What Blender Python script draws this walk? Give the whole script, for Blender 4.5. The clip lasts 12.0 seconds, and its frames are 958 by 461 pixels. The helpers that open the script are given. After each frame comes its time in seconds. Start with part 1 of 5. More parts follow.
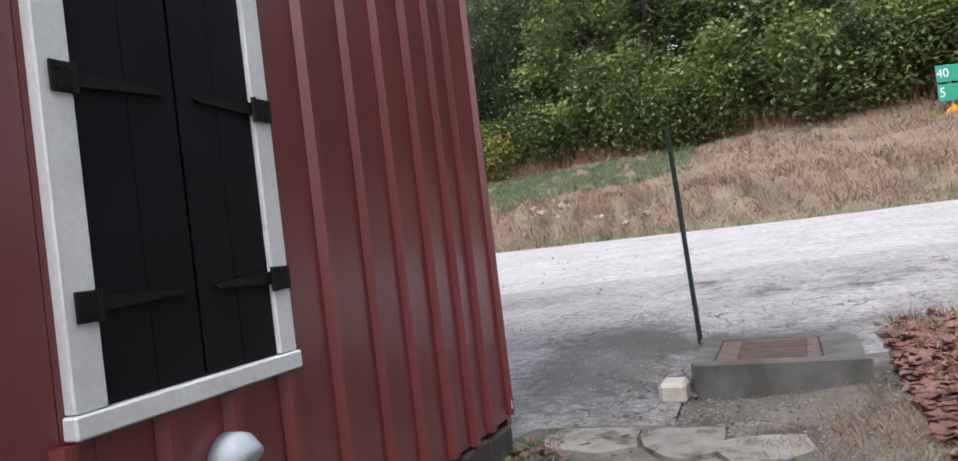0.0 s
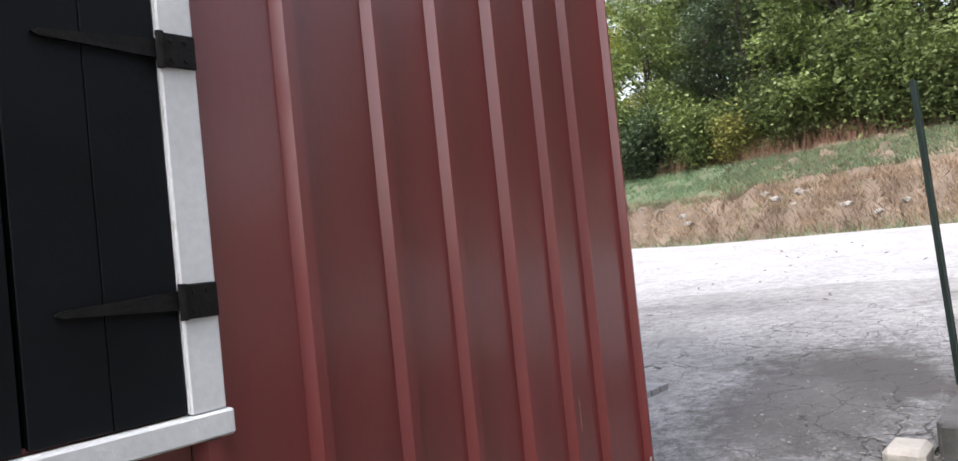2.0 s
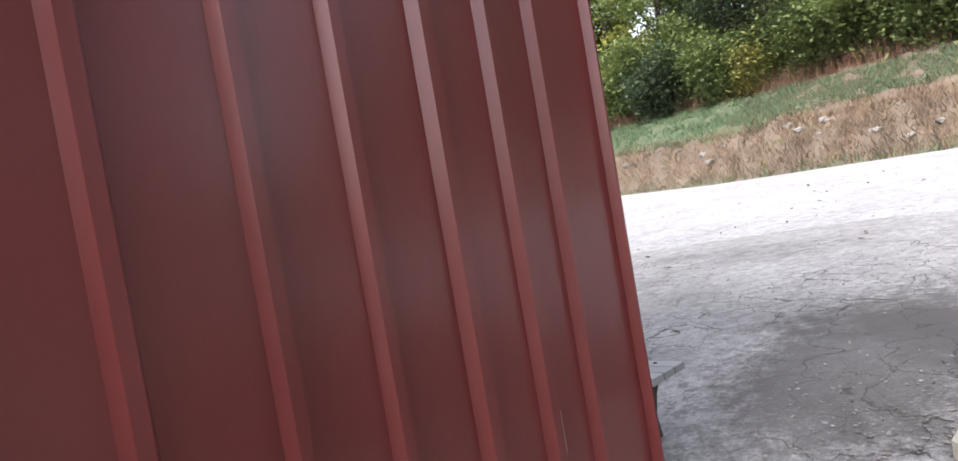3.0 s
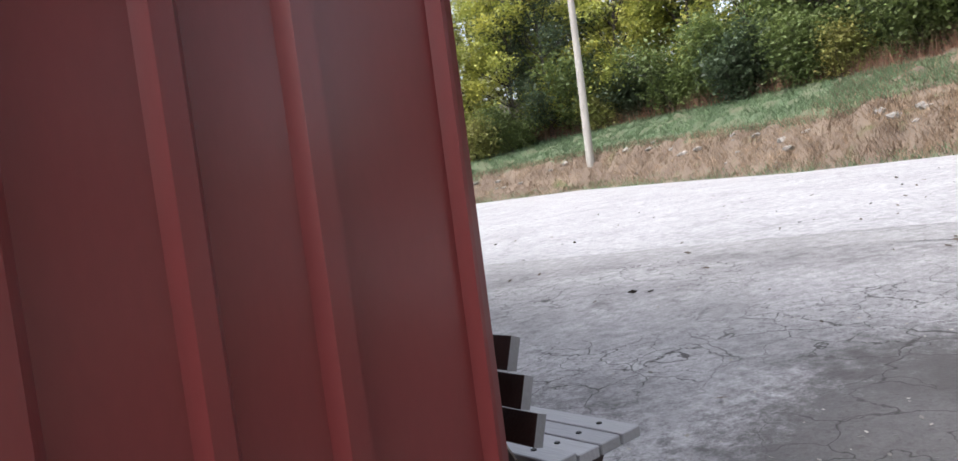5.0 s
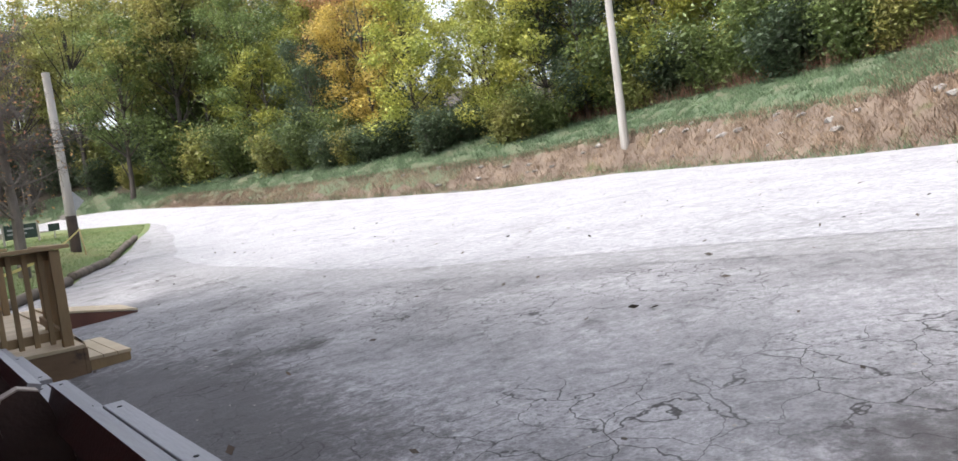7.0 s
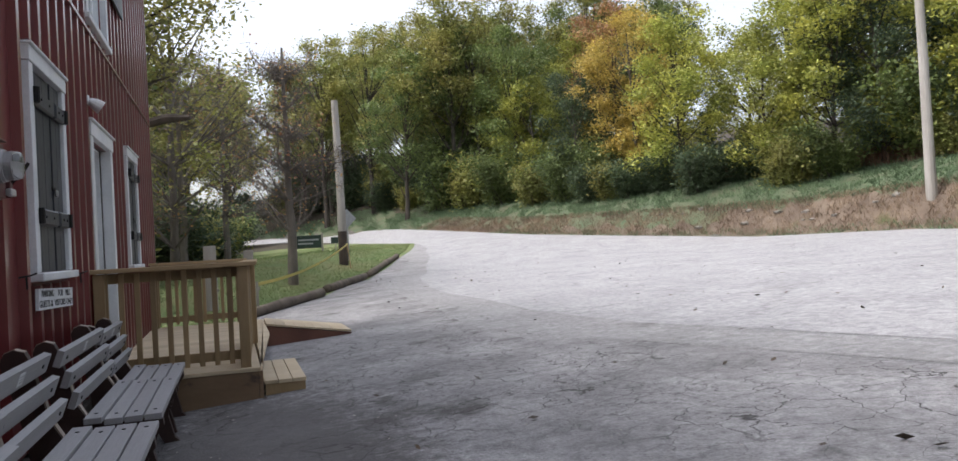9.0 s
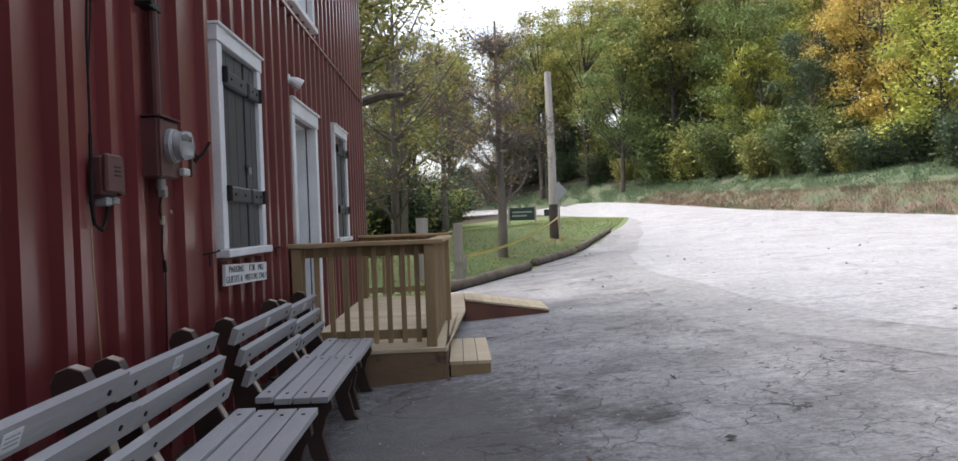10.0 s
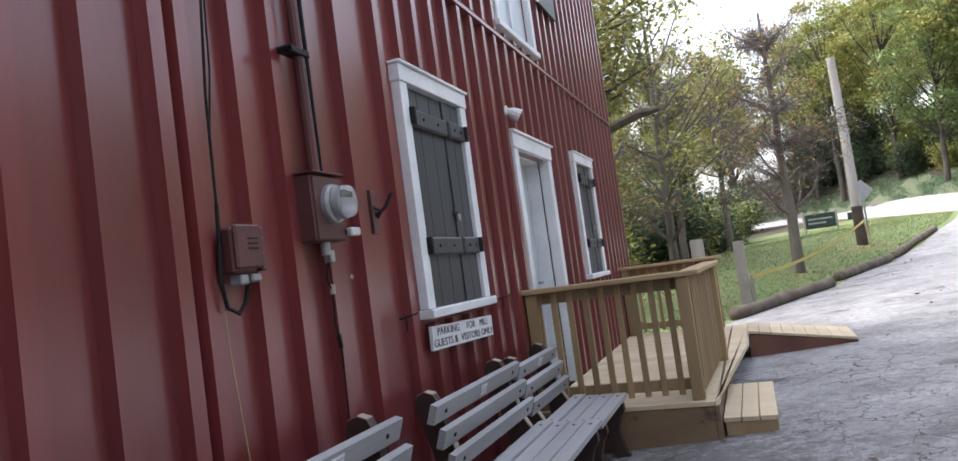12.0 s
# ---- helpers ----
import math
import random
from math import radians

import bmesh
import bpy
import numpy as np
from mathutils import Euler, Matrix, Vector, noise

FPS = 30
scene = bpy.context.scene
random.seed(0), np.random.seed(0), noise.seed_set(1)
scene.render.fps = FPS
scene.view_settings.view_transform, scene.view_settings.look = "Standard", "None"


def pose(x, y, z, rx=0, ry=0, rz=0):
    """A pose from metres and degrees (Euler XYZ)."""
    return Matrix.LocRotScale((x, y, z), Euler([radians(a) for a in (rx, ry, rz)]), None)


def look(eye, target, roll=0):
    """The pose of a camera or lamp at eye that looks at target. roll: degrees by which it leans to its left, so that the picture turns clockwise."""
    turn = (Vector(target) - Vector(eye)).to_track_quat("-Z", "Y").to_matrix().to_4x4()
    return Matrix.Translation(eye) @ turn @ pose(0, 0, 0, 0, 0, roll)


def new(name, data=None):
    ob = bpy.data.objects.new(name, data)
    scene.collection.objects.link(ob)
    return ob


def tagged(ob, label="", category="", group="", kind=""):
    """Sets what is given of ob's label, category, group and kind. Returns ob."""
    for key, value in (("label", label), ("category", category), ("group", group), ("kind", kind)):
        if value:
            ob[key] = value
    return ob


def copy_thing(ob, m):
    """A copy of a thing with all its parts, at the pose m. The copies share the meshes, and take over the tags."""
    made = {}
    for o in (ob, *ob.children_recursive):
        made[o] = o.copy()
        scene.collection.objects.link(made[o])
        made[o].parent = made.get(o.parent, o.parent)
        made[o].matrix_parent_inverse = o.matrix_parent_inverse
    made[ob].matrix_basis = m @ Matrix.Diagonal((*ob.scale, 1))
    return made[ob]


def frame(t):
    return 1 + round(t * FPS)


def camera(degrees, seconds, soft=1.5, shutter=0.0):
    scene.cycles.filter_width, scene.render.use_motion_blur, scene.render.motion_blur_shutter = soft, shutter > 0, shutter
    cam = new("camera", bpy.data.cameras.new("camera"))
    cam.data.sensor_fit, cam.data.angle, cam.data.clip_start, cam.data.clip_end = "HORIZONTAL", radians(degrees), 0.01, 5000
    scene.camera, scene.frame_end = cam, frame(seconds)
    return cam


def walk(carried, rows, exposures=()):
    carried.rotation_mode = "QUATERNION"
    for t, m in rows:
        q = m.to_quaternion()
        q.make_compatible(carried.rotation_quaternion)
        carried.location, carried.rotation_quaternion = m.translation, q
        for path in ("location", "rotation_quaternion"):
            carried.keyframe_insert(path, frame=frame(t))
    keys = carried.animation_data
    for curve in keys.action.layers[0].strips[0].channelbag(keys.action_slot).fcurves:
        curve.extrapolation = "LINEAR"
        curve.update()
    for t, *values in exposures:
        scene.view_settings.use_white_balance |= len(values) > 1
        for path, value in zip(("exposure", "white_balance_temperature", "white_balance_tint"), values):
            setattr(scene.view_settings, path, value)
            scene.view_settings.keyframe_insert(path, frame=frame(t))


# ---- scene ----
cam = camera(65.5, 12.0)
PATH = [
    (0, (-4.166, -1.667, 1.359), (-2.319, -0.902, 1.38), -6.8),
    (0.5, (-3.914, -1.756, 1.358), (-2.203, -0.727, 1.474), -9.9),
    (1, (-3.64, -1.818, 1.357), (-2.032, -0.632, 1.277), -10.2),
    (1.5, (-3.274, -1.692, 1.386), (-1.615, -0.575, 1.375), -8.0),
    (2, (-2.948, -1.652, 1.357), (-1.421, -0.362, 1.407), -5.8),
    (2.5, (-2.605, -1.579, 1.36), (-1.213, -0.154, 1.185), -7.1),
    (3, (-2.265, -1.404, 1.398), (-0.788, -0.058, 1.329), -9.7),
    (3.2, (-2.125, -1.371, 1.393), (-0.642, -0.034, 1.275), -9.5),
    (4.8, (-1.129, -1.153, 1.321), (0.221, 0.32, 1.248), -10.3),
    (5, (-0.984, -1.15, 1.301), (0.342, 0.344, 1.205), -7.3),
    (5.5, (-0.726, -1.121, 1.323), (0.49, 0.462, 1.208), -7.4),
    (6, (-0.43, -0.901, 1.389), (0.87, 0.619, 1.416), -7.8),
    (6.5, (-0.226, -0.79, 1.33), (1.054, 0.744, 1.229), -6.1),
    (6.7, (-0.104, -0.782, 1.338), (1.157, 0.766, 1.224), -6.7),
    (8.3, (0.846, -0.248, 1.261), (1.789, 1.505, 1.059), -1.0),
    (8.5, (0.95, -0.2, 1.288), (1.671, 1.656, 1.106), -1.2),
    (9, (1.205, 0.066, 1.32), (1.836, 1.963, 1.348), -3.1),
    (9.5, (1.378, 0.288, 1.328), (1.812, 2.239, 1.271), -3.7),
    (10, (1.536, 0.532, 1.38), (1.596, 2.531, 1.359), -2.1),
    (10.5, (1.506, 0.809, 1.411), (1.481, 2.806, 1.514), -5.1),
    (11, (1.514, 0.952, 1.381), (1.121, 2.914, 1.378), -8.4),
    (11.5, (1.697, 1.171, 1.423), (1.106, 3.08, 1.47), -7.3),
    (12, (1.8, 1.451, 1.427), (1.128, 3.331, 1.544), -7.8),
]
EXPOSURES = [(0.0, 1.5, 6420, 12), (2.5, 1.9, 6500, 12), (5.0, 1.65, 6400, 12), (6.5, 1.85, 6420, 12), (8.5, 1.2, 6500, 12), (9.5, 1.4, 6500, 12), (10.5, 1.8, 6450, 12), (12.0, 2.15, 6350, 13)]
walk(cam, [(t, look(eye, target, roll)) for t, eye, target, roll in PATH], EXPOSURES)

# ---- light: bright overcast afternoon ----
world = bpy.data.worlds.new("world")
scene.world = world
world.use_nodes = True
wn = world.node_tree
sky = wn.nodes.new("ShaderNodeTexSky")
sky.sky_type, sky.sun_disc = "NISHITA", False
sky.sun_elevation, sky.sun_rotation = radians(58), radians(-83)
sky.dust_density, sky.air_density = 4.0, 1.0
pale = wn.nodes.new("ShaderNodeHueSaturation")
pale.inputs["Saturation"].default_value = 0.45
wn.links.new(sky.outputs[0], pale.inputs["Color"])
wn.links.new(pale.outputs[0], wn.nodes["Background"].inputs[0])
wn.nodes["Background"].inputs[1].default_value = 0.15
sun = new("sun", bpy.data.lights.new("sun", "SUN"))
sun.data.energy, sun.data.angle, sun.data.color = 0.65, radians(30), (1.0, 0.97, 0.93)
sun.matrix_world = look((-25, 3, 40), (0, 0, 0))


# ---- materials ----
def mat(name, a, b=None, rough=0.7, scale=6.0, fine=60.0, bump=0.2, metal=0.0, random_tint=0.0, island=0.0, stretch=(1, 1, 1),
        stain=None, stain_at=0.6, stain_scale=1.5, grain=0.12, coord="Object", spec=0.5):
    """Two-colour surface with broad and fine variation, bump and optional stains."""
    m = bpy.data.materials.new(name)
    m.use_nodes = True
    n, l = m.node_tree.nodes, m.node_tree.links
    p = n["Principled BSDF"]
    b = b or tuple(c * 0.75 for c in a)
    tc = n.new("ShaderNodeTexCoord")
    mp = n.new("ShaderNodeMapping")
    mp.inputs["Scale"].default_value = stretch
    l.new(tc.outputs[coord], mp.inputs[0])
    n1, n2 = n.new("ShaderNodeTexNoise"), n.new("ShaderNodeTexNoise")
    n1.inputs["Scale"].default_value, n1.inputs["Detail"].default_value = scale, 6
    n2.inputs["Scale"].default_value, n2.inputs["Detail"].default_value = fine, 3
    for t in (n1, n2):
        l.new(mp.outputs[0], t.inputs["Vector"])
    ramp = n.new("ShaderNodeValToRGB")
    ramp.color_ramp.elements[0].position, ramp.color_ramp.elements[1].position = 0.35, 0.65
    ramp.color_ramp.elements[0].color, ramp.color_ramp.elements[1].color = (*a, 1), (*b, 1)
    l.new(n1.outputs[0], ramp.inputs[0])
    hs = n.new("ShaderNodeHueSaturation")
    l.new(ramp.outputs[0], hs.inputs["Color"])
    v = n.new("ShaderNodeMath")
    v.operation = "MULTIPLY_ADD"
    v.inputs[1].default_value, v.inputs[2].default_value = 2 * grain, 1 - grain
    l.new(n2.outputs[0], v.inputs[0])
    value = v.outputs[0]
    for amount, socket in ((random_tint, "obj"), (island, "isl")):
        if amount:
            if socket == "obj":
                src = n.new("ShaderNodeObjectInfo").outputs["Random"]
            else:
                src = n.new("ShaderNodeNewGeometry").outputs["Random Per Island"]
            w = n.new("ShaderNodeMath")
            w.operation = "MULTIPLY_ADD"
            w.inputs[1].default_value, w.inputs[2].default_value = 2 * amount, 1 - amount
            l.new(src, w.inputs[0])
            x = n.new("ShaderNodeMath")
            x.operation = "MULTIPLY"
            l.new(w.outputs[0], x.inputs[0])
            l.new(value, x.inputs[1])
            value = x.outputs[0]
    l.new(value, hs.inputs["Value"])
    col = hs.outputs[0]
    if stain:
        n3 = n.new("ShaderNodeTexNoise")
        n3.inputs["Scale"].default_value, n3.inputs["Detail"].default_value, n3.inputs["Roughness"].default_value = stain_scale, 8, 0.65
        l.new(tc.outputs[coord], n3.inputs["Vector"])
        r3 = n.new("ShaderNodeValToRGB")
        r3.color_ramp.elements[0].position, r3.color_ramp.elements[1].position = stain_at, stain_at + 0.08
        l.new(n3.outputs[0], r3.inputs[0])
        mx = n.new("ShaderNodeMixRGB")
        mx.inputs[2].default_value = (*stain, 1)
        l.new(r3.outputs[0], mx.inputs[0])
        l.new(col, mx.inputs[1])
        col = mx.outputs[0]
    l.new(col, p.inputs["Base Color"])
    p.inputs["Roughness"].default_value, p.inputs["Metallic"].default_value = rough, metal
    p.inputs["Specular IOR Level"].default_value = spec
    if bump:
        bp = n.new("ShaderNodeBump")
        bp.inputs["Strength"].default_value, bp.inputs["Distance"].default_value = bump, 0.01
        ad = n.new("ShaderNodeMath")
        ad.operation = "ADD"
        l.new(n1.outputs[0], ad.inputs[0])
        l.new(n2.outputs[0], ad.inputs[1])
        l.new(ad.outputs[0], bp.inputs["Height"])
        l.new(bp.outputs[0], p.inputs["Normal"])
    return m


def paving(name, a, b, crack, crack_scale, dark, dark_at, dirt=()):
    """Old asphalt: aggregate speckle, worn broad patches, a net of cracks where it is tired, dark stains."""
    m = mat(name, a, b, 0.82, 1.1, 55, 0.9, grain=0.45, stain=dark, stain_at=dark_at, stain_scale=0.6)
    n, l = m.node_tree.nodes, m.node_tree.links
    p = n["Principled BSDF"]
    col = p.inputs["Base Color"].links[0].from_socket
    tc = n.new("ShaderNodeTexCoord")
    mid = n.new("ShaderNodeTexNoise")
    mid.inputs["Scale"].default_value, mid.inputs["Detail"].default_value, mid.inputs["Roughness"].default_value = 9.0, 12, 0.85
    l.new(tc.outputs["Object"], mid.inputs["Vector"])
    mr = n.new("ShaderNodeMapRange")
    mr.inputs["From Min"].default_value, mr.inputs["From Max"].default_value = 0.38, 0.62
    mr.inputs["To Min"].default_value, mr.inputs["To Max"].default_value = 0.6, 1.3
    l.new(mid.outputs[0], mr.inputs["Value"])
    worn = n.new("ShaderNodeHueSaturation")
    l.new(mr.outputs[0], worn.inputs["Value"])
    l.new(col, worn.inputs["Color"])
    col = worn.outputs[0]
    pit = n.new("ShaderNodeTexNoise")
    pit.inputs["Scale"].default_value, pit.inputs["Detail"].default_value, pit.inputs["Roughness"].default_value = 22.0, 6, 0.7
    l.new(tc.outputs["Object"], pit.inputs["Vector"])
    pits = n.new("ShaderNodeMapRange")
    pits.inputs["From Min"].default_value, pits.inputs["From Max"].default_value = 0.54, 0.63
    pits.inputs["To Max"].default_value = 0.75 * crack
    l.new(pit.outputs[0], pits.inputs["Value"])
    pitted = n.new("ShaderNodeMixRGB")
    pitted.inputs[2].default_value = (*[0.6 * c for c in dark], 1)
    broad = n.new("ShaderNodeTexNoise")
    broad.inputs["Scale"].default_value, broad.inputs["Detail"].default_value = 0.9, 6
    l.new(tc.outputs["Object"], broad.inputs["Vector"])
    tired = n.new("ShaderNodeMapRange")
    tired.inputs["From Min"].default_value, tired.inputs["From Max"].default_value = 0.42, 0.58
    l.new(broad.outputs[0], tired.inputs["Value"])
    both = n.new("ShaderNodeMath")
    both.operation = "MULTIPLY"
    l.new(pits.outputs[0], both.inputs[0])
    l.new(tired.outputs[0], both.inputs[1])
    l.new(both.outputs[0], pitted.inputs[0])
    l.new(col, pitted.inputs[1])
    col = pitted.outputs[0]
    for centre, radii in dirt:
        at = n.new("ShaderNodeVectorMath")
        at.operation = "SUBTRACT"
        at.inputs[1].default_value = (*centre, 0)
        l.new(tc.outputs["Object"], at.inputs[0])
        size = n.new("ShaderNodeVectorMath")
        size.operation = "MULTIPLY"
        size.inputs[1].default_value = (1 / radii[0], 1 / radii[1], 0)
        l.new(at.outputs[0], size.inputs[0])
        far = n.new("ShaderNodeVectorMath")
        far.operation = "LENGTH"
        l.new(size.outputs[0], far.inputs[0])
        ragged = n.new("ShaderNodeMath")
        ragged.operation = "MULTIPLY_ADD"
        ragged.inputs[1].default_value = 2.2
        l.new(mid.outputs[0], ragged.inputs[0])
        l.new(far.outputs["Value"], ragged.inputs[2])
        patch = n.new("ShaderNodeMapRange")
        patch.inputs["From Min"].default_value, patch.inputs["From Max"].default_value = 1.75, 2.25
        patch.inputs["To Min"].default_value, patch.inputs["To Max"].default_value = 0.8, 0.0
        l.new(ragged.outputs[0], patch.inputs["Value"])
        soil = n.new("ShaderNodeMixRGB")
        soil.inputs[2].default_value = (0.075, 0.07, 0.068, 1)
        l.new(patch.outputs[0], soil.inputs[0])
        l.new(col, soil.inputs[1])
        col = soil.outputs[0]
    wob = n.new("ShaderNodeTexNoise")
    wob.inputs["Scale"].default_value, wob.inputs["Detail"].default_value = 2.5, 4
    l.new(tc.outputs["Object"], wob.inputs["Vector"])
    off = n.new("ShaderNodeVectorMath")
    off.operation = "MULTIPLY_ADD"
    off.inputs[1].default_value = (0.6, 0.6, 0.0)
    l.new(wob.outputs[1], off.inputs[0])
    l.new(tc.outputs["Object"], off.inputs[2])
    net = n.new("ShaderNodeTexVoronoi")
    net.feature = "DISTANCE_TO_EDGE"
    net.inputs["Scale"].default_value = crack_scale
    l.new(off.outputs[0], net.inputs["Vector"])
    thin = n.new("ShaderNodeValToRGB")
    thin.color_ramp.elements[0].position, thin.color_ramp.elements[1].position = 0.005, 0.017
    thin.color_ramp.elements[0].color, thin.color_ramp.elements[1].color = (1, 1, 1, 1), (0, 0, 0, 1)
    l.new(net.outputs[0], thin.inputs[0])
    where = n.new("ShaderNodeTexNoise")
    where.inputs["Scale"].default_value, where.inputs["Detail"].default_value = 0.45, 3
    l.new(tc.outputs["Object"], where.inputs["Vector"])
    wr = n.new("ShaderNodeValToRGB")
    wr.color_ramp.elements[0].position, wr.color_ramp.elements[1].position = 0.40, 0.52
    l.new(where.outputs[0], wr.inputs[0])
    mu = n.new("ShaderNodeMath")
    mu.operation = "MULTIPLY"
    l.new(thin.outputs[0], mu.inputs[0])
    l.new(wr.outputs[0], mu.inputs[1])
    sc = n.new("ShaderNodeMath")
    sc.operation = "MULTIPLY"
    sc.inputs[1].default_value = crack
    l.new(mu.outputs[0], sc.inputs[0])
    mx = n.new("ShaderNodeMixRGB")
    mx.inputs[2].default_value = (0.035, 0.033, 0.03, 1)
    l.new(sc.outputs[0], mx.inputs[0])
    l.new(col, mx.inputs[1])
    l.new(mx.outputs[0], p.inputs["Base Color"])
    return m


def leaf_mat(name, a, b):
    m = mat(name, a, b, 0.55, 0.35, 3.0, 0, random_tint=0.18, island=0.35, grain=0.1)
    n, l = m.node_tree.nodes, m.node_tree.links
    p = n["Principled BSDF"]
    tr = n.new("ShaderNodeBsdfTranslucent")
    l.new(p.inputs["Base Color"].links[0].from_socket, tr.inputs[0])
    mx = n.new("ShaderNodeMixShader")
    mx.inputs[0].default_value = 0.36
    l.new(p.outputs[0], mx.inputs[1])
    l.new(tr.outputs[0], mx.inputs[2])
    l.new(mx.outputs[0], n["Material Output"].inputs[0])
    return m


RED = mat("barn_red_paint", (0.168, 0.029, 0.03), (0.134, 0.023, 0.024), 0.45, 2.0, 60, 0.06, random_tint=0.1, stretch=(1, 1, 0.3),
          stain=(0.15, 0.055, 0.05), stain_at=0.74, stain_scale=7, grain=0.08, spec=0.35)
RED.node_tree.nodes["Principled BSDF"].inputs["Coat Weight"].default_value = 0.8
RED.node_tree.nodes["Principled BSDF"].inputs["Coat Roughness"].default_value = 0.2
WHITE = mat("white_trim_paint", (0.72, 0.74, 0.76), (0.6, 0.62, 0.64), 0.5, 3, 50, 0.2, stain=(0.45, 0.42, 0.38), stain_at=0.7, stain_scale=5)
BLACK = mat("black_shutter_paint", (0.009, 0.010, 0.0125), (0.006, 0.007, 0.0085), 0.5, 3, 60, 0.12, random_tint=0.1, stain=(0.03, 0.03, 0.034), stain_at=0.76, stain_scale=9, spec=0.1)
GREY_SHUTTER = mat("faded_shutter_paint", (0.04, 0.044, 0.054), (0.028, 0.031, 0.038), 0.45, 3, 50, 0.25, random_tint=0.12, stretch=(1, 1, 0.2))
IRON = mat("black_iron", (0.008, 0.008, 0.009), (0.014, 0.013, 0.012), 0.5, 20, 90, 0.3, spec=0.15)
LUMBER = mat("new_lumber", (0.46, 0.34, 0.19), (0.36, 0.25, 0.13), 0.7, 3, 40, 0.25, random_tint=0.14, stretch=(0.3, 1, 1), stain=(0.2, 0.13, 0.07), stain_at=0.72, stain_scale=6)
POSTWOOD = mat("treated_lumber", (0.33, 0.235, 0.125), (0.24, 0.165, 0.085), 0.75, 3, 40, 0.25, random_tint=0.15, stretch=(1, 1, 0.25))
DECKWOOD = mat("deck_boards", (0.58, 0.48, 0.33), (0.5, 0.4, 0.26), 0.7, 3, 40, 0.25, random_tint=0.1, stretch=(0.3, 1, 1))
# brown rim lumber, its colour darkened to carry the shade on the deck's sides
SHADED_RIMWOOD = mat("brown_rim_joist_in_shade", (0.2, 0.13, 0.075), (0.14, 0.09, 0.05), 0.75, 3, 40, 0.25, stretch=(0.3, 0.3, 1), stain=(0.08, 0.055, 0.04), stain_at=0.62, stain_scale=4)
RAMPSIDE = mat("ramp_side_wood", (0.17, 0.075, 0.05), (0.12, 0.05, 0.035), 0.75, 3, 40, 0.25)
SLAT = mat("grey_bench_slat", (0.34, 0.34, 0.35), (0.27, 0.27, 0.28), 0.55, 4, 70, 0.2, random_tint=0.1, stretch=(1, 0.15, 1))
BENCH = mat("dark_brown_frame_and_slat_shade", (0.045, 0.024, 0.02), (0.032, 0.017, 0.014), 0.5, 8, 80, 0.2)
BENCH_EDGE = mat("worn_bench_edge", (0.4, 0.34, 0.29), (0.28, 0.22, 0.18), 0.6, 8, 60, 0.2)
BOXRED = mat("old_brown_red_paint", (0.095, 0.032, 0.032), (0.075, 0.026, 0.026), 0.42, 5, 60, 0.12, stain=(0.13, 0.07, 0.065), stain_at=0.68, stain_scale=9)
METALPALE = mat("pale_meter_metal", (0.6, 0.61, 0.62), (0.5, 0.51, 0.52), 0.35, 6, 60, 0.05, metal=0.2)
METALGREY = mat("grey_meter_metal", (0.33, 0.34, 0.35), (0.27, 0.28, 0.29), 0.4, 6, 60, 0.1, metal=0.4)
GLASS = bpy.data.materials.new("meter_glass")
GLASS.use_nodes = True
GLASS.node_tree.nodes["Principled BSDF"].inputs["Transmission Weight"].default_value = 0.9
GLASS.node_tree.nodes["Principled BSDF"].inputs["Roughness"].default_value = 0.08
PANE = mat("door_panel_paint", (0.50, 0.56, 0.6), (0.45, 0.51, 0.55), 0.35, 2, 30, 0.05)
PLASTIC = mat("pale_blue_plastic", (0.45, 0.52, 0.58), (0.4, 0.46, 0.52), 0.4, 6, 40, 0.05)
INK = mat("black_ink_and_dark_hollow", (0.012, 0.012, 0.014), None, 0.6, 5, 50, 0)
CONCRETE = mat("weathered_concrete", (0.115, 0.114, 0.112), (0.06, 0.06, 0.058), 0.85, 4, 70, 0.6, stain=(0.06, 0.06, 0.055), stain_at=0.55, stain_scale=4)
PALESTONE = mat("pale_limestone", (0.42, 0.4, 0.36), (0.3, 0.28, 0.25), 0.85, 4, 50, 0.6, random_tint=0.15)
RUST = mat("rusty_cast_iron", (0.14, 0.1, 0.09), (0.095, 0.068, 0.06), 0.75, 10, 80, 0.4, metal=0.2)
FLAG = mat("grey_flagstone", (0.27, 0.255, 0.235), (0.18, 0.17, 0.155), 0.9, 5, 60, 0.8, random_tint=0.15, stain=(0.1, 0.1, 0.07), stain_at=0.55, stain_scale=5)
FOUND = mat("foundation_stone", (0.085, 0.075, 0.065), (0.05, 0.045, 0.04), 0.9, 4, 40, 0.8)
GREENPOST = mat("green_sign_post", (0.028, 0.05, 0.042), (0.02, 0.036, 0.03), 0.5, 10, 60, 0.2, metal=0.3)
POLEWOOD = mat("weathered_pole", (0.38, 0.36, 0.33), (0.27, 0.25, 0.22), 0.85, 3, 40, 0.4, stretch=(1, 1, 0.1))
POLEDARK = mat("dark_pole_butt", (0.07, 0.05, 0.04), (0.045, 0.034, 0.028), 0.85, 3, 40, 0.4)
BARK = mat("bark", (0.075, 0.062, 0.05), (0.045, 0.037, 0.03), 0.9, 5, 25, 0.8, random_tint=0.25, stretch=(1, 1, 0.3))
